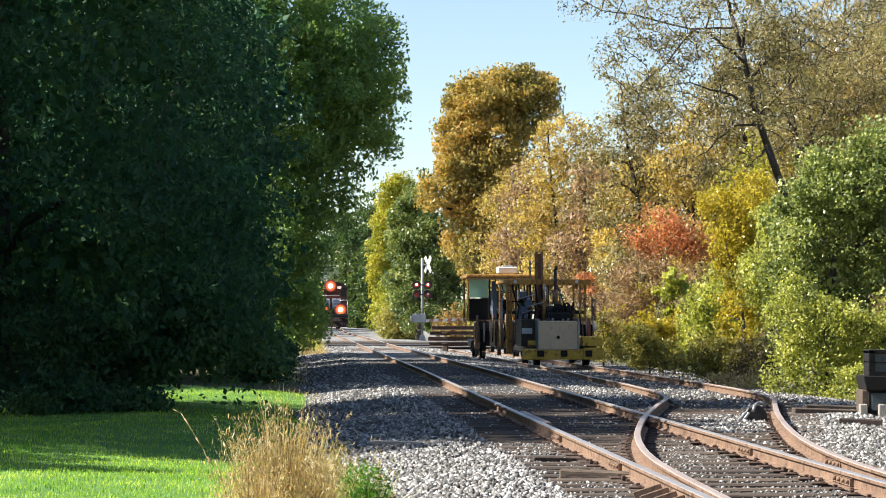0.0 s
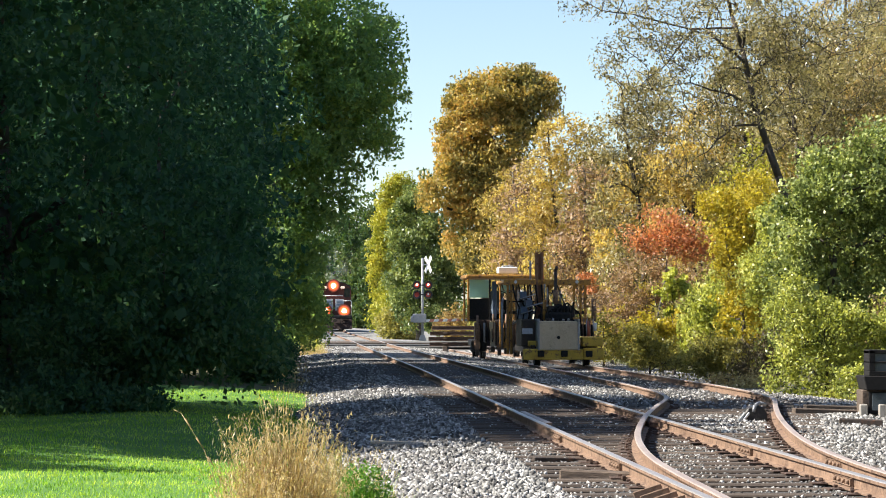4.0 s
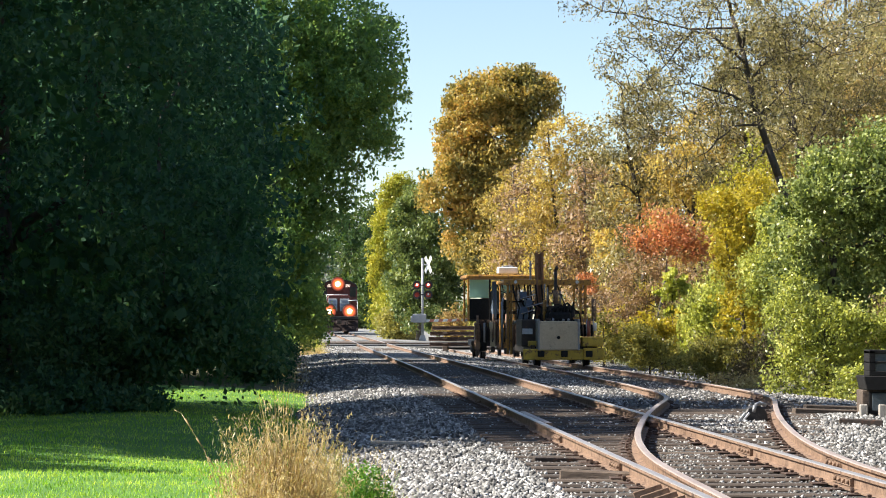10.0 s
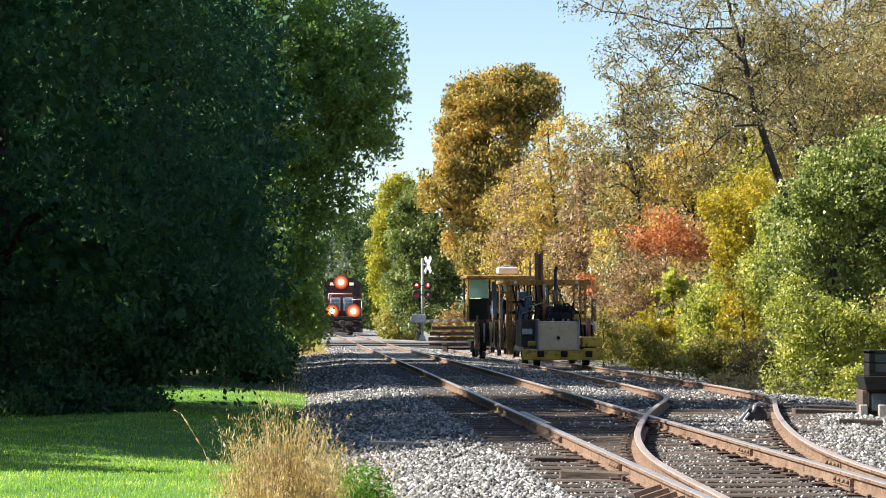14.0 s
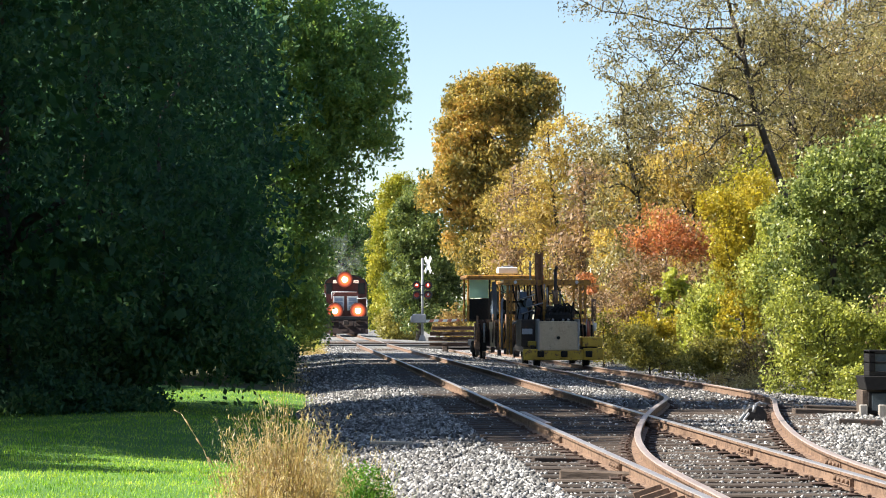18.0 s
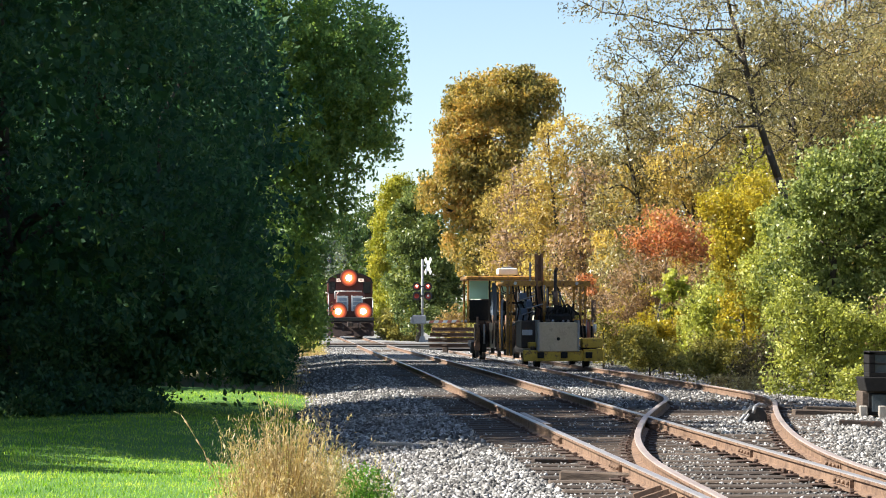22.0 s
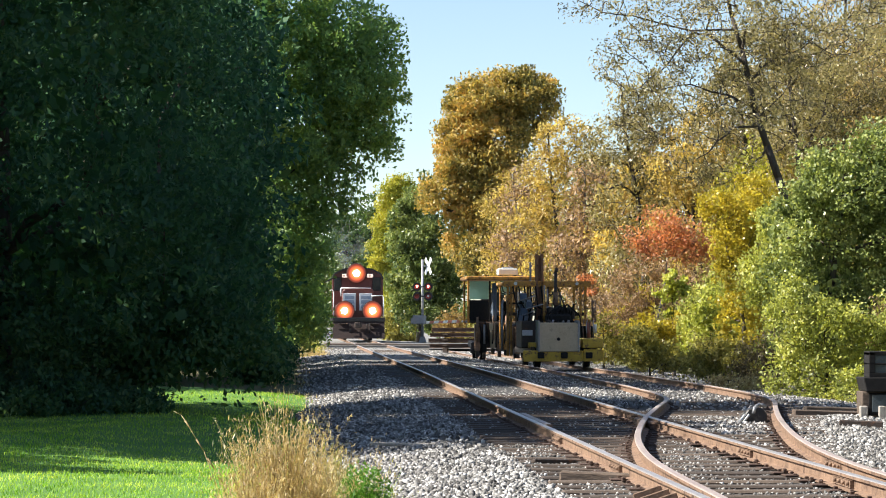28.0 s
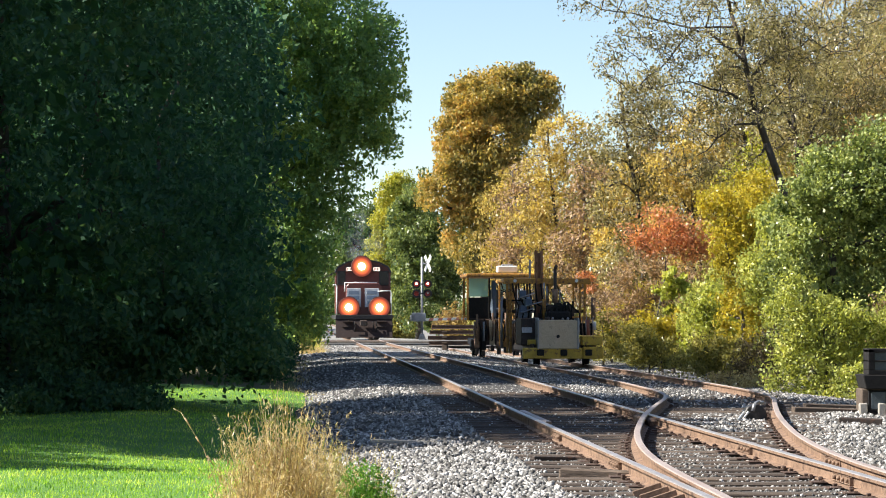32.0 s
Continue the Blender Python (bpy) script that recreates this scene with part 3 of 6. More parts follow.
def build_woods():
    near = "trees in the row beside the lawn"
    full, dark = "large dense dark green tree with boughs hanging to the lawn", "tall dense green tree in the row by the track"
    A = [(0, 0, 4.6, 4.2, 4.0, 4.6), (-2.6, 0.5, 6.6, 3.2, 3.2, 3.0), (1.5, -0.2, 2.3, 2.7, 2.9, 2.0), (-2.2, -0.6, 1.6, 3.4, 3.0, 1.7), (1.2, 0.3, 7.2, 2.8, 2.8, 2.6), (-0.4, -0.6, 0.9, 2.9, 3.0, 0.95), (-4, 0, 2.5, 2.5, 3.6, 2.6), (-2.6, -1.2, 0.8, 3.6, 2.8, 0.9), (0.5, -1.2, 0.35, 2.0, 1.7, 0.5), (-2, -1.8, 0.35, 2.4, 1.6, 0.5), (-0.5, 0, 8.6, 4.3, 4.8, 3.4), (2.5, -0.3, 1.35, 1.6, 2.2, 1.1), (2.75, -0.3, 1.0, 1.25, 1.4, 0.7), (2.6, -0.6, 0.9, 1.3, 1.2, 0.65), (2.95, -0.4, 0.95, 1.1, 1.2, 0.65), (3.0, 0, 1.4, 1.15, 1.4, 0.8), (2.95, -0.2, 1.0, 1.1, 1.2, 0.7)]
    tree("broadleaf_tree", full, -6.4, 40.0, -0.25, 9.0, 0.28, A, 130000, 1300, 0.24, 0.1, "green", group=near, core=9000)
    # out of view; its low boughs are laid out by the shade they cast
    tree("broadleaf_tree", "large dark green tree out of view, boughs shaped to shade the lawn", -9.9, 29.3, -0.25, 12.0, 0.3, [(-0.6, 1.8, 7.6, 3.6, 5.3, 3.2), (-0.4, 2.4, 5.2, 3.7, 5.3, 3.6), (-1.7, 1, 2.2, 2.6, 5.0, 2.2), (1.7, -5.65, 4.25, 1.3, 0.5, 0.6), (1.2, -5.6, 4.25, 1.3, 0.6, 0.7), (0.6, -5.4, 4.25, 1.3, 0.8, 0.8), (-0.1, -4.0, 4.25, 1.7, 2.2, 1.0), (-0.2, -3.6, 4.25, 1.6, 2.2, 1.0), (0.8, -5.6, 4.25, 1.3, 0.65, 0.7), (-0.3, -4.6, 4.25, 1.7, 1.6, 1.0), (1.5, -5.65, 4.25, 1.3, 0.5, 0.6), (1.0, -5.6, 4.25, 1.3, 0.6, 0.7)], 78000, 2200, 0.2, 0.14, "green", group=near, core=9000)
    # the nearest gets an unseen high top, added to shade the siding brush
    B = [(0, 0, 5.2, 4.2, 4.9, 5.0), (0.8, 0, 8.2, 3.3, 5.6, 3.2), (0.2, 2.2, 7.0, 3.4, 3.6, 3.6), (1.2, -0.4, 2.4, 2.8, 3.3, 2.3), (-1.5, 0, 3.0, 3.2, 3.6, 2.8), (0, 0.5, 1.2, 3.4, 3.6, 1.3)]
    for x, y, n, k in ((-7.0, 56.2, 50000, 0.17), (-7.6, 63.5, 17000, 0.3), (-8.2, 71.0, 16000, 0.32), (-9.4, 90.0, 10000, 0.4), (-10.2, 97.0, 8000, 0.42)):
        low = 0.9 if 60 < y < 75 else 1.0
        tree("broadleaf_tree", dark, x, y, -0.3, 11.5 * low, 0.3, [(a, b, c * low, d, e, f * low) for a, b, c, d, e, f in B] + ([(0.4, -4.6, 11.2, 2.0, 2.0, 1.2)] * 4 if y < 60 else []), n, 700, 0.3, k, "green", group=near, core=3000)
    # trees left of the view, added only to cast shade
    for x, y, h in ((-13.0, 31.5, 12.0), (-13.4, 38.0, 12.0), (-13.0, 52.3, 12.5), (-13.4, 60.5, 12.0), (-13.0, 69.0, 12.0), (-14.0, 80.0, 9.0)):
        tree("broadleaf_tree", "unseen green tree added to shade the lawn and track", x, y, -0.25, h * 0.9, 0.3, [(0, 0, h * 0.5, 3.6, 4.2, h * 0.46), (0.5, 0, h * 0.78, 3.0, 3.9, h * 0.24), (0, 0, h * 0.2, 3.6, 4.2, h * 0.2)], 8500, 420, 0.42, 0.46, "green", group=near)
    C = [(4.43, 0, 9.06, 1.64, 2.2, 1.97), (4.59, 0, 7.83, 1.6, 2.2, 1.56), (4.1, 0, 6.35, 1.72, 2.0, 1.15), (3.61, 0, 5.04, 1.31, 1.9, 1.23), (3.28, 0, 3.57, 0.82, 1.6, 1.31), (3.18, 0, 2.42, 0.75, 1.5, 1.15), (3.16, 0, 1.43, 0.72, 1.4, 0.98),
         (2.63, 0, 8.16, 2.3, 2.6, 3.12), (1.97, 0, 4.71, 1.8, 2.6, 2.79), (5.1, 0, 9.64, 0.8, 0.85, 0.98), (5.6, 0, 7.83, 0.72, 0.8, 0.69), (5.6, 0, 6.8, 0.55, 0.62, 0.6), (0, 0, 11, 4.2, 4, 3.4), (-0.3, 0, 1.6, 3.2, 3.6, 1.5)]
    tree("broadleaf_tree", "tall green tree whose upper boughs overhang the track", -7.28, 82.0, -0.3, 13.5, 0.32, C, 120000, 1400, 0.24, 0.135, "green_lit", group=near, core=4000)


def build_line_trees():
    for x, y, h, r in ((-8.5, 165, 8.0, 1.2), (-6.15, 128, 3.2, 0.62)):
        tree("broadleaf_tree", "narrow dark green tree beside the line near the crossing", x, y, -0.4, h * 0.9, 0.14, [(0, 0, h * 0.6, r, r, h * 0.4), (-r * 0.7, 0, h * 0.35, r, r, h * 0.34), (0, 0, h * 0.25, r * 0.9, r, h * 0.25)], 9000, 260, 0.22, 0.2, "green_lit")

    # hidden behind nearer trees; added as shade casters for the line
    for y in (198, 214, 230, 246):
        tree("broadleaf_tree", "hidden green tree added to shade the line beyond the crossing", -15 + rng.uniform(-0.5, 0.5), y, -0.3, 6.0, 0.22, [(0, 0, 4.2, 3.2, 4.6, 2.4), (-0.5, 0, 2.2, 3.2, 4.6, 2.0), (0.3, 2, 5.4, 2.2, 3.6, 1.2)], 5000, 260, 0.45, 0.6, "green")
    for x, y, h in ((-9.7, 296, 10.5), (-8.2, 284, 8.5), (-6.8, 276, 9.0), (-10.6, 306, 8.0), (-7.6, 300, 14.5), (-9.2, 312, 14.0), (-10.2, 302, 13.5), (-11.4, 314, 13.0)):
        tree("broadleaf_tree", "grey-green tree standing beyond the crossing", x, y, -0.1, h * 0.9, 0.16, [(0, 0, h * 0.62, 1.3, 1.4, h * 0.36), (-0.4, 0, h * 0.3, 1.3, 1.4, h * 0.3), (0.4, 0, h * 0.25, 1.2, 1.3, h * 0.25)], 5000, 240, 0.3, 0.38, "green_far")
    tree("broadleaf_tree", "hazy grey-green tree closing the view down the line", -11.7, 318, 0, 11.5, 0.3, [(0, 0, 7, 2.5, 2.5, 4.6), (-0.8, 0, 4, 2.4, 2.4, 3.6), (0.9, 0, 3.6, 2.2, 2.2, 3.4)], 12000, 420, 0.4, 0.36, "green_far")


def build_undergrowth():
    for x, y, r, h in ((-5.9, 37.5, 1.5, 0.75), (-8.6, 37.6, 1.8, 0.8), (-4.6, 38.4, 0.8, 0.45), (-3.8, 58.0, 0.6, 0.9), (-4.4, 66.0, 0.8, 1.1), (-4.7, 75.0, 0.8, 1.2)):
        tree("undergrowth", "low dark green undergrowth beneath the trees", x, y, -0.27, h * 0.6, 0.03, [(0, 0, h * 0.45, r, 0.9, h * 0.5), (-r * 0.5, 0, h * 0.35, r * 0.6, 0.9, h * 0.4), (r * 0.5, 0, h * 0.35, r * 0.6, 0.9, h * 0.4)], 6500, 200, 0.11, 0.08, "green", "bark", 12, category="bush")


def build_far_trees():
    # right of the line, beyond the crossing
    Y = [(0.0, 0, 9.1, 1.5, 1.65, 4.0), (-0.71, 0, 6.27, 1.1, 1.18, 4.2), (0.71, 0, 11.9, 1.4, 1.5, 1.6), (-0.24, 0, 2.5, 1.3, 1.3, 2.3), (1.65, 0, 10.5, 1.1, 1.2, 2.3)]
    tree("autumn_tree", "slender yellow-green tree beyond the crossing", -4.44, 236, -0.3, 13, 0.22, Y, 30000, 520, 0.3, 0.22, "yellowgreen", core=900)
    G = [(-0.18, 0, 7.2, 1.6, 1.8, 2.4), (0.71, 0, 5.4, 1.7, 1.8, 2.8), (-1.07, 0, 4.7, 1.35, 1.4, 2.8), (0.18, 0, 2.6, 2.1, 2.1, 2.1), (-0.53, 0, 8.6, 1.15, 1.2, 1.3), (1.6, 0, 3.7, 1.2, 1.3, 2.4)]
    tree("autumn_tree", "rounded green tree behind the crossing signal", -1.57, 178, -0.35, 8.6, 0.2, G, 34000, 360, 0.26, 0.19, "midgreen", core=900)
    F = [(1.2, 0, 9.6, 1.2, 1.6, 2.2), (1.03, 0, 14.5, 2.7, 2.6, 1.7), (3.27, 0, 14.7, 1.6, 1.9, 1.5), (-0.69, 0, 14.0, 1.55, 2.0, 1.7), (-0.86, 0, 11.4, 1.95, 2.4, 2.5), (0.86, 0, 11.5, 2.0, 2.4, 2.9), (2.75, 0, 13.0, 1.3, 1.6, 1.3), (-1.89, 0, 8.6, 1.65, 2.1, 1.9), (0.17, 0, 8.4, 1.9, 2.4, 2.5), (-0.52, 0, 5.8, 1.55, 1.9, 2.0), (0.34, 0, 4.5, 1.6, 1.8, 1.5), (2.24, 0, 15.2, 1.9, 1.7, 1.2)]
    tree("autumn_tree", "tall golden-orange maple beyond the crossing", 2.27, 172, 0.0, 13.5, 0.34, F, 78000, 760, 0.34, 0.22, "gold", limbs=26, hollow=0.45, core=2600)


def build_far_woods():
    """Woods too far off to count, and the hedge that shuts the view."""
    balls = []
    for i in range(34):
        x = -40 + i * 1.9 + rng.uniform(-1, 1)
        h = rng.uniform(13, 19)
        balls.append((x, 330 + rng.uniform(-14, 14), h * 0.5, 3.6, 3.6, h * 0.55))
    for i in range(26):
        x = -24 + i * 2.6
        h = rng.uniform(13, 18)
        balls.append((x, 390 + rng.uniform(-10, 10), h * 0.5, 4, 4, h * 0.55))
    pts, _ = sprays(32000, balls, 1700, 0.7)
    tagged(new("far_woods", leaf_mesh("far_woods", pts, 0.58, M["green_far"])), "far woods of green and yellowing trees", "woods", kind="stuff")
    balls = []
    for i in range(46):
        y = 92 + i * 3.2
        x = 11.0 + 0.04 * (y - 90) + rng.uniform(-1.5, 2.5)
        h = rng.uniform(6.5, 10)
        balls.append((x, y, h * 0.45, 2.6, 2.4, h * 0.5))
    pts, _ = sprays(26000, balls, 1300, 0.5)
    tagged(new("wood_edge", leaf_mesh("wood_edge", pts, 0.3, M["olive"])), "edge of an autumn wood, olive and yellow", "woods", kind="stuff")


def build_sky_block_woods():
    """Unseen woods added behind the eye and beyond the siding to shut off the low sky."""
    balls = []
    for i in range(20):
        balls.append((13.5 + rng.uniform(-1, 3), -22 + i * 3.4, 4.5, 3.2, 3.2, 5.0))
    for i in range(14):
        balls.append((-14 + i * 2.4, -26 + rng.uniform(-3, 3), 4.5, 3.4, 3.2, 5.0))
    pts, _ = sprays(26000, balls, 700, 0.8)
    tagged(new("surrounding_woods", leaf_mesh("surrounding_woods", pts, 0.75, M["olive"])), "olive woods added out of view to block low skylight", "woods", kind="stuff")


def build_right_side():
    g = "thin autumn trees behind the machines"
    T = [(0.48, 0, 9.1, 1.3, 1.2, 0.95), (-0.48, 0, 7.7, 1.1, 1.1, 0.95), (1.2, 0, 7.7, 1.1, 1.2, 1.1), (0.24, 0, 5.8, 1.5, 1.4, 1.3), (-0.96, 0, 5.3, 1.0, 1.1, 1.3), (0.48, 0, 3.6, 1.8, 1.6, 1.6)]
    thin = "thin autumn tree with sparse tan and yellow leaves"
    bare = "thin grey-brown autumn tree, nearly bare and twiggy"
    for x, y, k, leaf, n, tw, label in ((4.71, 120, 1.0, "tan", 12000, 120, thin), (3.6, 128, 0.85, "dead", 6500, 260, bare), (6.2, 126, 0.92, "olive", 12000, 120, thin), (5.3, 106, 0.72, "dead", 6000, 260, bare), (6.9, 104, 0.74, "tan", 11000, 120, thin), (3.2, 142, 0.9, "tan", 9000, 100, thin), (8.2, 112, 0.9, "dead", 8000, 240, bare)):
        tree("thin_tree", label, x, y, -0.3, 9.4 * k, 0.13, [tuple(v * k for v in b) for b in T], n, 330, 0.24, 0.15, leaf, "grey_bark" if leaf == "dead" else "bark", 26, group=g, twigs=tw, stout=0.75, fine=0.013)
    # the wood's edge behind the leaning trees, thinner towards the sky
    O = [(0.4, 0, 9.0, 1.3, 1.4, 1.3), (-0.6, 0, 7.6, 1.1, 1.2, 1.1), (1.0, 0, 7.2, 1.5, 1.2, 1.1), (-0.4, 0, 5.6, 1.4, 1.2, 1.2), (1.4, 0, 5.6, 1.2, 1.0, 1.0), (0.3, 0, 3.4, 1.7, 1.4, 1.4)]
    edge = {"olive": "autumn tree with thinning olive leaves", "brown": "autumn tree with thinning brown leaves", "yellow": "autumn tree with yellow leaves", "tan": "autumn tree with tan yellow leaves", "yellowgreen": "autumn tree with yellow-green leaves"}
    for x, y, k, leaf, n in ((6.72, 100, 1.0, "olive", 14000), (8.6, 97, 0.86, "tan", 14000), (10.2, 92, 0.72, "yellowgreen", 12000), (9.3, 86, 0.55, "yellow", 9000), (11.6, 88, 0.92, "olive", 14000), (13.4, 84, 1.0, "brown", 13000), (14.6, 92, 1.25, "olive", 15000), (12.2, 97, 1.05, "olive", 14000), (16.2, 98, 1.3, "brown", 14000), (10.4, 104, 1.05, "brown", 12000), (13.0, 79, 0.7, "yellowgreen", 12000), (18.6, 104, 1.4, "olive", 16000), (10.2, 95, 1.12, "olive", 14000), (12.6, 91, 1.2, "brown", 14000), (14.2, 88, 1.15, "olive", 14000)):
        tree("autumn_tree", edge[leaf], x, y, -0.3, 9.8 * k, 0.13 * k, [tuple(v * k for v in b) for b in O], n, 300, 0.27, 0.125, leaf, "bark", 30, twigs=140, stout=0.75, fine=0.012)
    # two leaning trees with dark trunks, their boughs reaching over the siding
    H = [(-3.3, 0, 9.2, 2.6, 2.2, 1.3), (-5.3, 0, 8.4, 1.7, 1.8, 1.0), (-4.6, 0, 7.0, 1.7, 1.6, 1.0), (-2.2, 0, 7.6, 1.6, 1.8, 1.2), (-6.4, 0, 9.8, 1.3, 1.0, 0.6), (-5.8, 0, 6.6, 0.9, 1.0, 0.7), (-3.6, 0, 5.6, 1.3, 1.2, 0.7), (-0.9, 0, 9.8, 2.4, 2.2, 1.5)]
    spine = [(0, 0, -0.1), (-1.0, 0, 2.6), (-1.95, 0, 5.46), (-2.36, 0, 6.6), (-2.6, 0, 7.36), (-2.7, 0, 8.3), (-3.05, 0, 9.3), (-3.3, 0, 10.4)]
    boughs = ((0.04, [(-2.35, 0, 6.6), (-3.1, -0.1, 6.55), (-3.7, -0.3, 5.95), (-4.1, -0.3, 5.7)]), (0.04, [(-2.55, 0, 7.1), (-3.4, 0.2, 7.5), (-4.2, 0.3, 7.75), (-5.0, 0.3, 7.6)]),
              (0.045, [(-2.7, 0, 8.2), (-3.7, -0.3, 9.0), (-4.2, -0.4, 9.1), (-4.9, -0.5, 8.2), (-5.6, -0.5, 7.6)]), (0.035, [(-3.0, 0, 9.2), (-4.2, 0.2, 9.2), (-5.4, 0.2, 9.5), (-6.6, 0.2, 9.7), (-7.6, 0.2, 10.2)]),
              (0.035, [(-2.65, 0, 7.8), (-2.0, 0.2, 8.4), (-1.2, 0.3, 8.7), (-0.4, 0.3, 9.4)]), (0.03, [(-2.4, 0, 6.8), (-1.9, 0, 7.3), (-1.5, 0, 7.9)]))
    tree("leaning_tree", "leaning dark-trunked tree with sparse olive leaves and bare twigs", 10.89, 76, -0.3, 10.0, 0.17, H, 26000, 800, 0.17, 0.08, "olive", "bark", 60, twigs=520, stout=0.78, fine=0.011, spine=spine, boughs=boughs)
    fork = ((0.06, [(-0.55, 0, 6.0), (-0.2, 0, 6.4), (0.1, 0, 7.0), (0.3, 0, 7.8)]), (0.05, [(-0.6, 0, 6.6), (-1.0, 0, 7.4), (-1.3, 0, 8.4)]))
    tree("leaning_tree", "forked dark tree with sparse yellow-brown leaves", 10.6, 80, -0.3, 9.6, 0.13, [(-0.4, 0, 7.4, 1.9, 2.0, 1.5), (1.3, 0, 8.6, 2.2, 2.2, 1.7), (-1.6, 0, 8.9, 1.6, 1.6, 1.2), (2.6, 0, 7.0, 1.6, 1.6, 1.4)], 22000, 520, 0.2, 0.08, "olive", "bark", 50, twigs=300, stout=0.75, fine=0.01,
         spine=[(0, 0, -0.1), (-0.5, 0, 5.5), (-0.6, 0, 6.6), (-0.75, 0, 7.6), (-0.8, 0, 9.6)], boughs=fork)
    # thicket and bushes along the siding
    tree("vine_thicket", "tall thicket overgrown with glossy dark green vine leaves", 7.03, 50.5, -0.35, 4.0, 0.1, [(0.2, 0, 3.75, 0.9, 0.9, 0.8), (-0.56, 0, 3.3, 0.6, 0.7, 0.75), (0.7, 0, 2.8, 0.7, 0.8, 1.0), (-0.81, 0, 2.5, 0.5, 0.6, 0.65), (-0.15, 0, 2.2, 0.85, 0.8, 0.8), (0.9, 0, 3.8, 0.7, 0.7, 0.9), (0.2, 0.2, 1.3, 0.7, 0.6, 0.9), (1.5, 0.3, 2.6, 0.9, 0.9, 2.2), (0.75, 0.1, 4.55, 0.5, 0.5, 0.6), (-0.3, 0, 4.2, 0.4, 0.4, 0.4), (-0.7, 0.3, 1.5, 0.6, 0.5, 0.8), (0.9, 0, 1.0, 0.6, 0.5, 0.9), (-1.1, 0.2, 3.0, 0.3, 0.3, 0.4)], 54000, 520, 0.15, 0.066, "vine", "bark", 20, category="thicket", slim=0.75, core=1500)
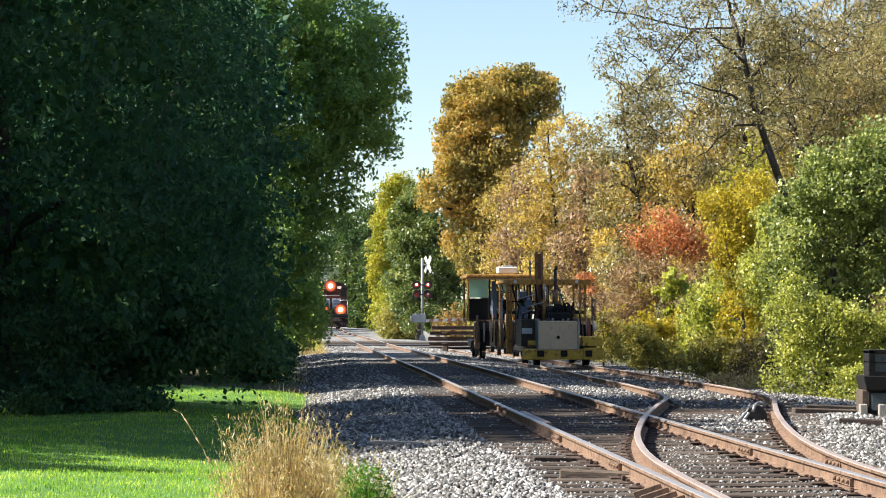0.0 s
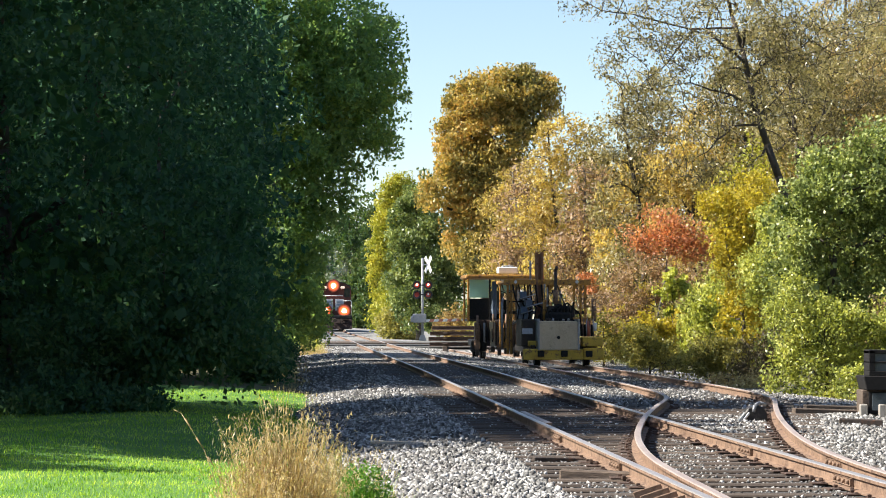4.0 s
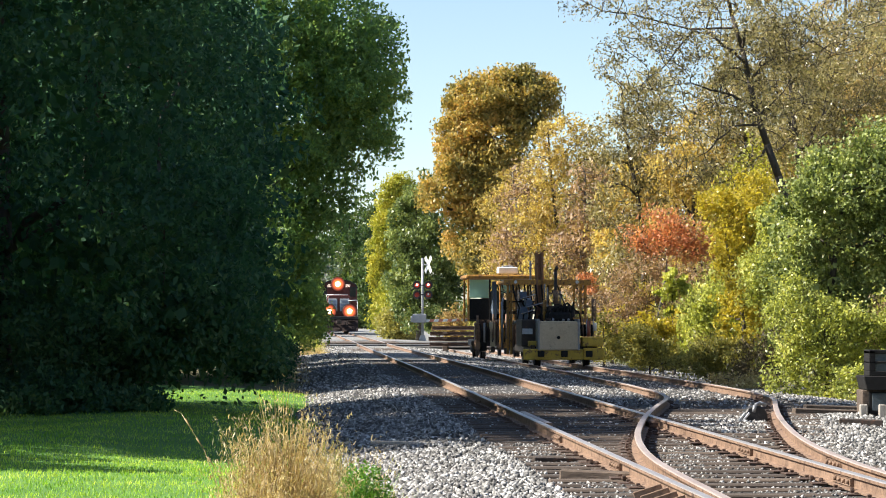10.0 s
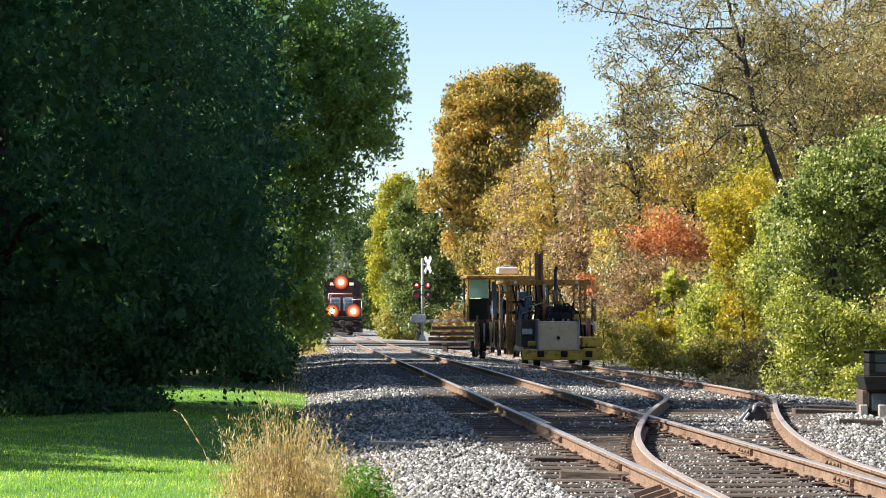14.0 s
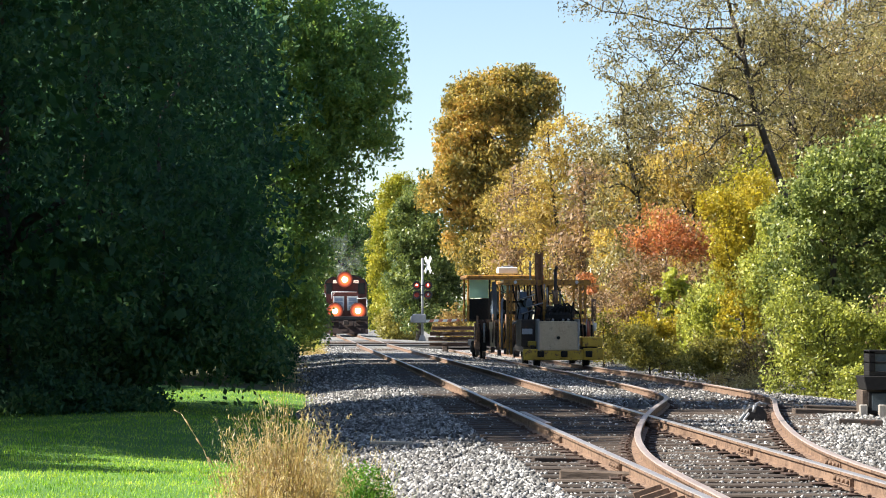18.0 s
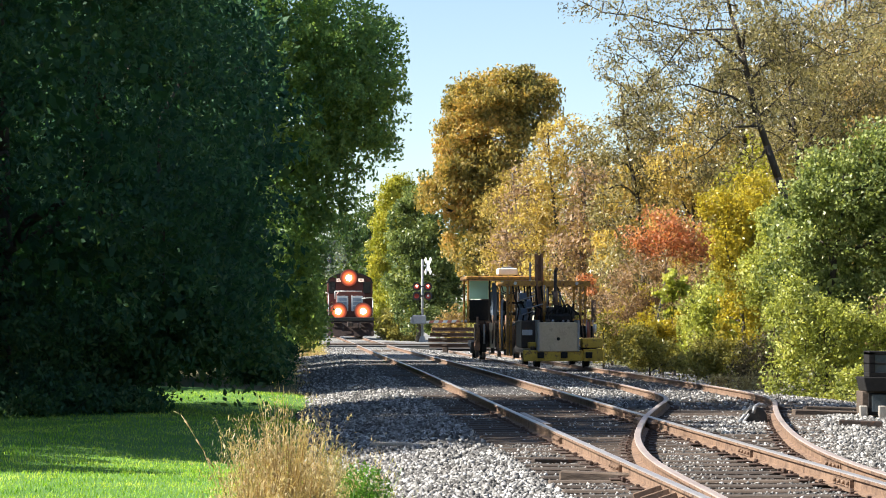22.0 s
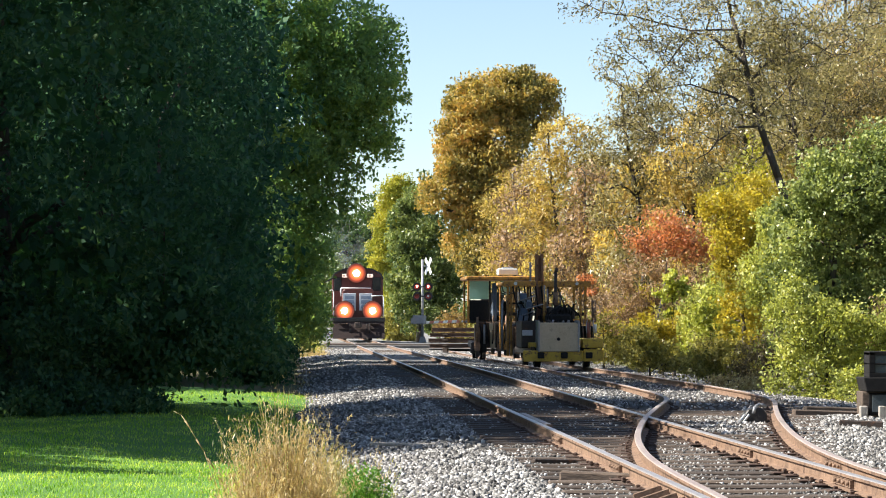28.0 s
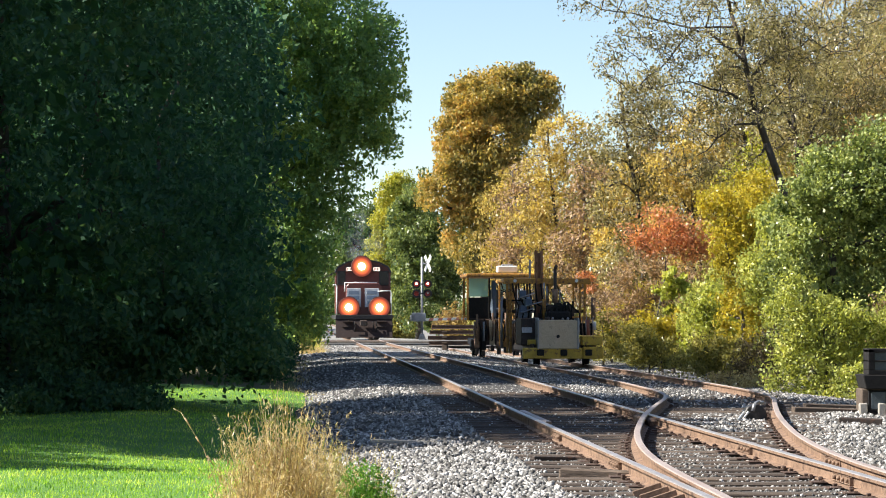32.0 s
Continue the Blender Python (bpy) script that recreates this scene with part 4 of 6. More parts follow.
    for name, label, x, y, h, balls, n, clumps, spread, size, leaf, twigs in (
            ("vine_thicket", "sunlit yellow-green vine growth at the thicket's foot", 6.49, 48, 1.8, [(-0.62, 0, 1.37, 0.42, 0.4, 0.5), (0.05, 0, 1.18, 0.58, 0.5, 0.7), (-0.14, 0, 0.6, 0.5, 0.45, 0.45), (0.72, 0, 1.09, 0.4, 0.4, 0.65), (-0.6, 0, 1.85, 0.35, 0.35, 0.35), (-0.75, 0, 0.5, 0.25, 0.3, 0.4), (1.1, 0, 1.3, 0.35, 0.4, 0.6), (0.1, -0.2, 0.2, 0.85, 0.4, 0.25)], 17000, 290, 0.13, 0.058, "vine_lit", 60),
            ("sapling", "yellow-leaved sapling at the wood edge", 6.19, 60, 4.2, [(-0.46, 0, 4.0, 0.32, 0.36, 0.45), (-0.06, 0, 3.2, 0.5, 0.5, 0.7), (0.3, 0, 4.0, 0.5, 0.5, 0.6), (0.12, 0, 2.4, 0.5, 0.5, 0.55), (0.6, 0, 2.9, 0.45, 0.5, 0.8), (0.1, 0, 1.3, 0.6, 0.5, 0.9)], 14000, 270, 0.12, 0.075, "yellow", 40),
            ("sapling", "leafy yellow-green sapling before the thicket", 6.68, 57, 3.6, [(0.12, 0, 3.2, 0.48, 0.5, 0.75), (-0.17, 0, 2.2, 0.52, 0.5, 0.65), (0.23, 0, 1.8, 0.42, 0.45, 0.65)], 11000, 170, 0.12, 0.072, "vine_lit", 30),
            ("sumac", "sumac bush with rusty red and orange leaves", 5.79, 75, 3.6, [(0.03, 0, 4.0, 0.62, 0.4, 0.32), (-0.72, 0, 3.55, 0.4, 0.3, 0.26), (0.53, 0, 3.5, 0.7, 0.5, 0.42), (-0.15, 0, 3.45, 0.6, 0.45, 0.4), (0.98, 0, 3.25, 0.48, 0.4, 0.34)], 4200, 190, 0.17, 0.1, "red", 140),
            ("sumac", "small sumac with bright orange leaves behind the machines", 4.95, 97, 2.6, [(0, 0, 2.8, 0.28, 0.25, 0.2), (0.1, 0, 2.4, 0.2, 0.2, 0.2)], 500, 30, 0.08, 0.12, "red", 20),
            ("brush", "twiggy brown brush with withered pinkish leaves", 5.87, 76.5, 2.6, [(-0.61, 0, 2.5, 0.8, 0.8, 0.85), (0.3, 0, 2.5, 0.85, 0.8, 0.85), (1.14, 0, 2.4, 0.5, 0.5, 0.85), (-1.22, 0, 2.1, 0.6, 0.6, 0.75), (-0.15, 0, 1.4, 1.2, 0.7, 0.8)], 9000, 260, 0.14, 0.085, "dead", 300),
            ("sapling", "small bright yellow-green sapling", 5.69, 70, 2.2, [(0.07, 0, 2.4, 0.3, 0.3, 0.27), (-0.14, 0, 2.05, 0.25, 0.25, 0.25), (0.28, 0, 2.25, 0.2, 0.2, 0.25), (0, 0, 1.7, 0.15, 0.15, 0.25)], 1500, 40, 0.07, 0.11, "lime", 8),
            ("bush", "leafy light green bush at the wood edge", 5.84, 62, 1.6, [(-0.12, 0, 1.45, 0.4, 0.35, 0.33), (0.25, 0, 1.3, 0.38, 0.35, 0.33), (0.12, 0, 1.85, 0.32, 0.3, 0.28), (-0.25, 0, 1.0, 0.4, 0.3, 0.4)], 4600, 90, 0.09, 0.07, "lime", 14),
            ("bush", "yellowing bush below the red sumac", 5.3, 68, 1.5, [(0.35, 0, 1.3, 0.3, 0.3, 0.4), (0, 0, 0.9, 0.35, 0.3, 0.5), (-0.5, 0, 1.1, 0.4, 0.3, 0.5)], 3600, 80, 0.1, 0.075, "yellow", 20),
            ("bush", "low dull olive bush at the wood edge", 4.69, 64, 1.0, [(-0.13, 0, 0.7, 0.48, 0.36, 0.36), (0.38, 0, 0.58, 0.48, 0.36, 0.36), (-0.32, 0, 1.05, 0.33, 0.33, 0.35)], 5200, 100, 0.1, 0.065, "shrub", 30),
            ("bush", "low dull olive bush at the wood edge", 5.52, 58, 0.8, [(-0.35, 0, 0.5, 0.55, 0.3, 0.28), (0.35, 0, 0.6, 0.5, 0.39, 0.36), (-0.12, 0, 0.85, 0.43, 0.32, 0.3)], 6000, 110, 0.09, 0.06, "shrub", 30),
            ("bush", "dry brush beside the siding, coloured dark for the shaded hollow", 6.34, 56, 1.0, [(-0.11, 0, 0.55, 0.54, 0.47, 0.47), (0.34, 0, 0.8, 0.45, 0.45, 0.62), (-0.45, 0, 0.3, 0.45, 0.25, 0.25), (0.5, 0.4, 1.4, 0.5, 0.3, 0.5)], 6500, 150, 0.1, 0.05, "dark_brush", 90),
            ("bush", "low pale green growth beside the thicket", 6.9, 46.2, 0.8, [(0.0, 0, 0.4, 0.5, 0.3, 0.4), (0.5, 0, 0.5, 0.4, 0.3, 0.5)], 4200, 80, 0.08, 0.055, "vine_lit", 20),
            ("bush", "brown withered vine hanging at the thicket's side", 7.7, 48.5, 1.8, [(0, 0, 1.1, 0.35, 0.3, 0.9), (0.3, 0, 0.7, 0.3, 0.3, 0.6)], 3200, 90, 0.09, 0.055, "dead", 60),
            ("brush", "tall mixed brush filling the wood's edge", 7.6, 66, 3.4, [(0, 0, 2.6, 0.8, 0.6, 1.0), (-0.9, 0, 1.8, 0.8, 0.6, 1.1), (0.9, 0, 2.2, 0.7, 0.6, 1.4), (-0.3, 0, 1.0, 1.2, 0.6, 0.9)], 16000, 260, 0.15, 0.075, "shrub", 120),
            ("brush", "tall yellowing brush filling the wood's edge", 6.5, 64, 2.6, [(0, 0, 2.0, 0.6, 0.5, 0.8), (-0.6, 0, 1.5, 0.55, 0.5, 0.8), (0.5, 0, 1.3, 0.6, 0.5, 0.9), (-0.2, 0, 0.7, 0.9, 0.5, 0.6)], 11000, 200, 0.13, 0.072, "vine_lit", 90),
            ("brush", "tall leafy brush behind the thicket", 8.0, 58, 4.2, [(0, 0, 3.4, 0.8, 0.6, 1.2), (-0.7, 0, 2.4, 0.7, 0.6, 1.2), (0.3, 0, 1.4, 1.0, 0.6, 1.3)], 14000, 240, 0.15, 0.075, "vine", 80),
            ("brush", "rusty brown brush behind the machines", 5.5, 92, 2.4, [(0, 0, 1.6, 0.8, 0.5, 0.9), (0.8, 0, 1.1, 0.7, 0.5, 0.9), (-0.5, 0, 0.9, 0.6, 0.5, 0.8)], 8000, 200, 0.14, 0.08, "dead", 200),
            ("brush", "mixed olive brush beside the siding", 5.9, 72, 1.9, [(0, 0, 1.1, 0.7, 0.5, 0.8), (0.8, 0, 1.4, 0.6, 0.5, 1.0), (-0.7, 0, 0.7, 0.6, 0.5, 0.6)], 9000, 190, 0.13, 0.075, "shrub", 120),
            ("bush", "dull olive bush behind the machines", 5.0, 88, 1.5, [(0, 0, 0.8, 0.8, 0.6, 0.8), (0.6, 0, 0.6, 0.6, 0.5, 0.6)], 4500, 90, 0.12, 0.085, "shrub", 20),
            ("bush", "yellow autumn bush behind the machines", 5.9, 90, 2.2, [(0, 0, 1.2, 0.8, 0.7, 1.1), (0.5, 0, 1.9, 0.6, 0.6, 0.6)], 5000, 100, 0.13, 0.09, "yellow", 30),
            ("bush", "dull olive bush behind the machines", 4.6, 98, 1.8, [(0, 0, 0.9, 1.0, 0.7, 0.9), (-0.7, 0, 0.7, 0.7, 0.6, 0.7)], 5000, 100, 0.13, 0.09, "shrub", 20),
            ("bush", "low dry pale weeds by the siding", 5.3, 52.5, 0.4, [(0, 0, 0.2, 0.6, 0.5, 0.2), (0.6, 0, 0.25, 0.4, 0.4, 0.25)], 3000, 70, 0.07, 0.05, "straw", 20)):
        tree(name, label, x, y, -0.35, h * 0.8, 0.02 + 0.01 * h, balls, n, clumps, spread, size, leaf, "grey_bark" if leaf in ("red", "dead", "yellow") else "bark", 12, category="tree" if name == "sapling" else "thicket" if name == "vine_thicket" else "bush", twigs=twigs, slim=0.45 if leaf in ("red", "dead") else 0.65, fine=0.006)
    # bushes by the crossing
    for x, y, r, h, leaf in ((-3.3, 196, 1.5, 3.6, "yellowgreen"), (-3.1, 182, 1.1, 2.2, "shrub"), (0.75, 170, 1.1, 2.1, "brown"), (-0.3, 205, 2.2, 4.2, "midgreen"), (3.0, 162, 1.8, 2.4, "shrub"), (-4.4, 214, 1.4, 4.5, "yellowgreen")):
        tree("bush", {"shrub": "low olive bush by the crossing", "yellowgreen": "yellow-green bush by the crossing", "brown": "rusty brown bush by the crossing", "midgreen": "green bush by the crossing"}[leaf], x, y, -0.4, h * 0.7, 0.04,
             [(0, 0, h * 0.5, r, r, h * 0.5), (r * 0.4, 0, h * 0.3, r, r, h * 0.35)], 4200, 120, 0.25, 0.2, leaf, "grey_bark", 8, category="bush")


def blades(name, spots, height, width, material, label, category, bend=0.5, kind="stuff", parent=None, vary=(0.5, 1.25)):
    """Grass blades: bent strips of two faces at (x, y, z) spots."""
    n = len(spots)
    h = height * rng.uniform(*vary, (n, 1))
    ang = rng.uniform(0, 2 * math.pi, n)
    d = np.stack([np.cos(ang), np.sin(ang), np.zeros(n)], 1)
    side = np.stack([-d[:, 1], d[:, 0], np.zeros(n)], 1) * width * 0.5
    lean = d * h * bend * rng.uniform(0.2, 1.2, (n, 1))
    up = np.array([0, 0, 1.0])
    mid, tip = spots + lean * 0.35 + up * h * 0.6, spots + lean + up * h
    co = np.stack([spots - side, spots + side, mid + side * 0.8, mid - side * 0.8, tip + side * 0.15, tip - side * 0.15], 1).reshape(-1, 3)
    q = np.array([(0, 1, 2, 3), (3, 2, 4, 5)])
    f = (np.arange(n)[:, None, None] * 6 + q[None]).reshape(-1, 4)
    ob = new(name, raw_mesh(name, co, f, material))
    if parent:
        ob.parent = parent
        return tagged(ob, kind="stuff")
    return tagged(ob, label, category, kind=kind)


def build_grass():
    n = 76000
    y = 14 + 36 * rng.random(n) ** 1.6
    u = rng.random(n)
    pts = []
    for yy, uu in zip(y, u):
        l = bed_edges(yy)[0] + 0.1
        lo = max(-9.0, -0.157 * yy - 0.6)
        x = l - uu * (l - lo)
        pts.append((x, yy, ground_z(x, yy) + 0.05))
    blades("lawn_grass", np.array(pts), 0.05, 0.008, M["lawn"], "mown bright green lawn grass", "grass", vary=(0.5, 1.1))
    # dry weeds along the foot of the ballast
    pts = []
    for i in range(2600):
        yy = 18 + 75 * rng.random()
        l, r = bed_edges(yy)
        x = l + rng.normal(-0.15, 0.3) if rng.random() < 0.5 else r + rng.normal(0.2, 0.35)
        pts.append((x, yy, ground_z(x, yy)))
    blades("verge_weeds", np.array(pts), 0.16, 0.008, M["straw"], "thin dry weeds along the ballast edge", "weeds")


def weed_clump(name, label, x, y, r, h, stems, mat, seeds=True, leaf=None):
    root = thing(name, pose(x, y, ground_z(x, y)), label, "weeds")
    a, q = rng.uniform(0, 2 * math.pi, stems), np.sqrt(rng.random(stems)) * r
    d = np.stack([np.cos(a), np.sin(a), np.zeros(stems)], 1)
    foot = d * q[:, None]
    tall = h * np.clip(rng.normal(0.7, 0.2, stems), 0.2, 0.98) * (1.1 - 0.4 * q / max(r, 0.01))
    lean = (d * rng.uniform(0.0, 0.26, (stems, 1)) + rng.normal(size=(stems, 3)) * (0.08, 0.08, 0)) * tall[:, None]
    up = np.array([0, 0, 1.0]) * tall[:, None]
    mid, tip = foot + lean * 0.35 + up * 0.6, foot + lean + up
    side = np.stack([-d[:, 1], d[:, 0], np.zeros(stems)], 1) * 0.0022
    co = np.stack([foot - side, foot + side, mid + side, mid - side, tip + side * 0.4, tip - side * 0.4], 1).reshape(-1, 3)
    f = (np.arange(stems)[:, None, None] * 6 + np.array([(0, 1, 2, 3), (3, 2, 4, 5)])[None]).reshape(-1, 4)
    ob = new("stalk", raw_mesh("stalk", co, f, M[mat]))
    ob.parent = root
    tagged(ob, kind="stuff")
    if seeds:
        k = stems * 13
        pick, u = rng.integers(0, stems, k), rng.random((k, 1)) ** 1.6
        spread = np.where(rng.random((k, 1)) < 0.55, 0.008, 0.036)
        pts = tip[pick] + (mid[pick] - tip[pick]) * u * 0.9 + rng.normal(size=(k, 3)) * spread
        ob = new("seed_head", leaf_mesh("seed_head", pts, 0.021, M[mat], -0.8, 0.32))
        ob.parent = root
        tagged(ob, kind="stuff")
    if leaf:
        pts = in_balls(4200, [(0, 0, h * 0.5, r * 1.2, r, h * 0.5)], 0.2)
        ob = new("leaves", leaf_mesh("leaves", pts, 0.032, M[leaf], 0.1, 0.3))
        ob.parent = root
    return root


def build_weeds():
    weed_clump("dry_weed_clump", "tall clump of dry straw-coloured weeds at the lawn's edge", -0.86, 15.2, 0.19, 1.08, 800, "straw")
    weed_clump("dry_weed_clump", "dry straw-coloured weeds beside the ballast", -1.02, 14.8, 0.15, 0.8, 420, "straw")
    weed_clump("dry_weed_clump", "dry brown weeds beside the taller clump", -0.72, 15.6, 0.13, 0.88, 320, "straw")
    weed_clump("green_weed", "small bright green feathery weed at the ballast edge", -0.46, 16.2, 0.17, 0.7, 240, "weed", False, "weed")
    weed_clump("ragged_weed", "ragged grey-green weed at the ballast edge", -0.42, 17.2, 0.14, 0.7, 110, "shrub")
    weed_clump("dry_weed_clump", "brownish weeds at the ballast foot", -0.6, 18.6, 0.16, 0.75, 110, "straw")
    weed_clump("ragged_weed", "ragged grey-green weed at the ballast edge", -0.72, 20.3, 0.14, 0.6, 80, "shrub")
    weed_clump("ragged_weed", "ragged grey-green weed at the ballast edge", -0.95, 22.0, 0.16, 0.6, 80, "shrub")
    weed_clump("dry_weed_clump", "thin dry weeds behind the clump", -1.1, 19.5, 0.16, 0.75, 80, "straw")
    for x, y in ((5.9, 46.6), (6.25, 46.0), (6.6, 45.4), (7.0, 45.2)):
        weed_clump("pale_grass_tuft", "pale yellow-green grass at the thicket's foot", x, y, 0.34, 0.5, 240, "lime")
    weed_clump("pale_grass_tuft", "pale sunlit dry grass tuft beside the track", -4.95, 106, 0.5, 0.95, 480, "lime")
    weed_clump("pale_grass_tuft", "low pale dry grass around a taller tuft", -4.95, 105.7, 0.66, 0.7, 620, "straw")
    weed_clump("pale_grass_tuft", "pale dry grass tuft beside the track", -4.6, 104.6, 0.35, 0.45, 600, "straw")


# ---- rolling stock, crossing and small things ----
M["maroon"] = surface("maroon_paint", (0.1, 0.028, 0.022), (0.17, 0.048, 0.038), 3, 0.45, wear=(0.05, 0.035, 0.03), wear_at=(0.6, 0.75))
M["pale_panel"] = surface("pale_panel_paint", (0.5, 0.52, 0.56), (0.66, 0.67, 0.7), 5, 0.5, wear=(0.3, 0.28, 0.27))
M["blue_panel"] = surface("blue_grey_panel", (0.2, 0.25, 0.34), (0.3, 0.36, 0.45), 5, 0.5)
M["loco_glass"] = surface("dark_cab_glass", (0.02, 0.022, 0.025), (0.035, 0.04, 0.045), 3, 0.12, bumps=0)
M["sooty"] = surface("sooty_maroon_paint", (0.014, 0.008, 0.007), (0.03, 0.015, 0.013), 3, 0.8, wear=(0.045, 0.03, 0.025), wear_at=(0.6, 0.75))
M["number_board"] = glow("lit_number_board", (1.0, 0.72, 0.58), 0.55)
M["lamp"] = glow("headlamp", (1.0, 0.66, 0.36), 12)


def halo_mat():
    """Lamp bloom painted as emission: brightest round the lens, dim at its rim."""
    m, nt, b = tree_of("headlamp_reflector")
    c = nt.nodes.new("ShaderNodeTexCoord")
    d = nt.nodes.new("ShaderNodeVectorMath")
    d.operation = "LENGTH"
    nt.links.new(c.outputs["Object"], d.inputs[0])
    col = ramp(nt, d.outputs["Value"], [(0.14, (1.0, 0.62, 0.34)), (0.22, (1.0, 0.27, 0.08)), (0.33, (0.62, 0.1, 0.028)), (0.46, (0.16, 0.026, 0.012)), (0.58, (0.02, 0.006, 0.004))])
    nt.links.new(col, b.inputs["Emission Color"])
    b.inputs["Base Color"].default_value = (0.03, 0.012, 0.01, 1)
    b.inputs["Emission Strength"].default_value = 1.0
    return m


M["lamp_halo"] = halo_mat()
M["yellow_paint"] = surface("worn_yellow_paint", (0.42, 0.27, 0.03), (0.62, 0.42, 0.05), 5, 0.55, wear=(0.16, 0.09, 0.04), wear_at=(0.55, 0.64))
M["orange_paint"] = surface("faded_orange_paint", (0.42, 0.19, 0.035), (0.6, 0.3, 0.05), 6, 0.6, wear=(0.17, 0.085, 0.04), wear_at=(0.5, 0.62))
M["tan_paint"] = surface("dusty_tan_paint", (0.46, 0.37, 0.25), (0.62, 0.51, 0.36), 3, 0.65, wear=(0.2, 0.16, 0.12), wear_at=(0.6, 0.72))
M["mast_rust"] = surface("red_brown_rust", (0.2, 0.095, 0.055), (0.38, 0.19, 0.1), 5, 0.8, wear=(0.12, 0.06, 0.04))
M["hose"] = surface("black_rubber", (0.012, 0.012, 0.013), (0.028, 0.027, 0.027), 12, 0.85, bumps=0.15)
M["hose"].node_tree.nodes["Principled BSDF"].inputs["Specular IOR Level"].default_value = 0.15
M["green_glass"] = glass_of("green_cab_glass", (0.55, 0.85, 0.72))
M["green_glass"].node_tree.nodes["Principled BSDF"].inputs["Transmission Weight"].default_value = 0.45
M["seat_blue"] = surface("blue_grey_vinyl", (0.06, 0.09, 0.14), (0.12, 0.16, 0.22), 8, 0.6)
M["red_paint"] = surface("faded_red_paint", (0.4, 0.12, 0.08), (0.5, 0.18, 0.12), 5, 0.5)
M["beacon"] = surface("orange_beacon_plastic", (0.8, 0.16, 0.04), (0.9, 0.25, 0.06), 5, 0.3)
M["red_lens"] = glow("lit_red_lens", (0.45, 0.035, 0.02), 0.08)
M["red_core"] = glow("signal_bulb", (1.0, 0.6, 0.5), 3)
M["dull_lens"] = surface("dull_red_lens", (0.25, 0.02, 0.02), (0.35, 0.04, 0.03), 5, 0.3)
M["concrete"] = surface("pale_concrete", (0.34, 0.33, 0.31), (0.5, 0.49, 0.46), 3, 0.85, bumps=0.5)
M["grey_wood"] = surface("grey_weathered_wood", (0.28, 0.26, 0.23), (0.46, 0.43, 0.39), 5, 0.9, wear=(0.14, 0.12, 0.1), bumps=0.6, stretch=(1, 1, 0.2))
M["blue_pane"] = surface("dusty_blue_pane", (0.05, 0.065, 0.08), (0.11, 0.14, 0.16), 8, 0.3)


def smoke_mat():
    m, nt, b = tree_of("thin_smoke")
    b.inputs["Base Color"].default_value = (0.75, 0.8, 0.88, 1)
    b.inputs["Roughness"].default_value = 1.0
    b.inputs["Alpha"].default_value = 0.022
    return m


M["smoke"] = smoke_mat()

LOCO = thing("locomotive", pose(main_x(147), 147, main_z(147), 0, 0, 2.8), "dark maroon diesel locomotive with three lit headlights", "locomotive")
SMOKE = thing("exhaust_smoke", pose(main_x(147), 147, main_z(147), 0, 0, 2.8), "thin blue-grey exhaust smoke above the locomotive", "smoke")


WHEELS = []


def lamp(root, x, y, z, r, halo):
    """A round lamp in a housing: bezel, painted bloom disc and bright lens."""
    can = part("headlight", cyl(bmesh.new(), (0, 0.3, 0), (0, 0, 0), halo + 0.02, n=24), M["black"], root, "lit round headlight")
    can.matrix_basis = pose(x, y, z)
    part("reflector", cyl(bmesh.new(), (0, -0.012, 0), (0, -0.03, 0), halo, halo * 0.97, n=28), M["lamp_halo"], can, "orange bloom painted round the lamp")
    part("lens", cyl(bmesh.new(), (0, -0.035, 0), (0, -0.06, 0), r, r * 0.8, n=24), M["lamp"], can, "white-hot lamp lens")


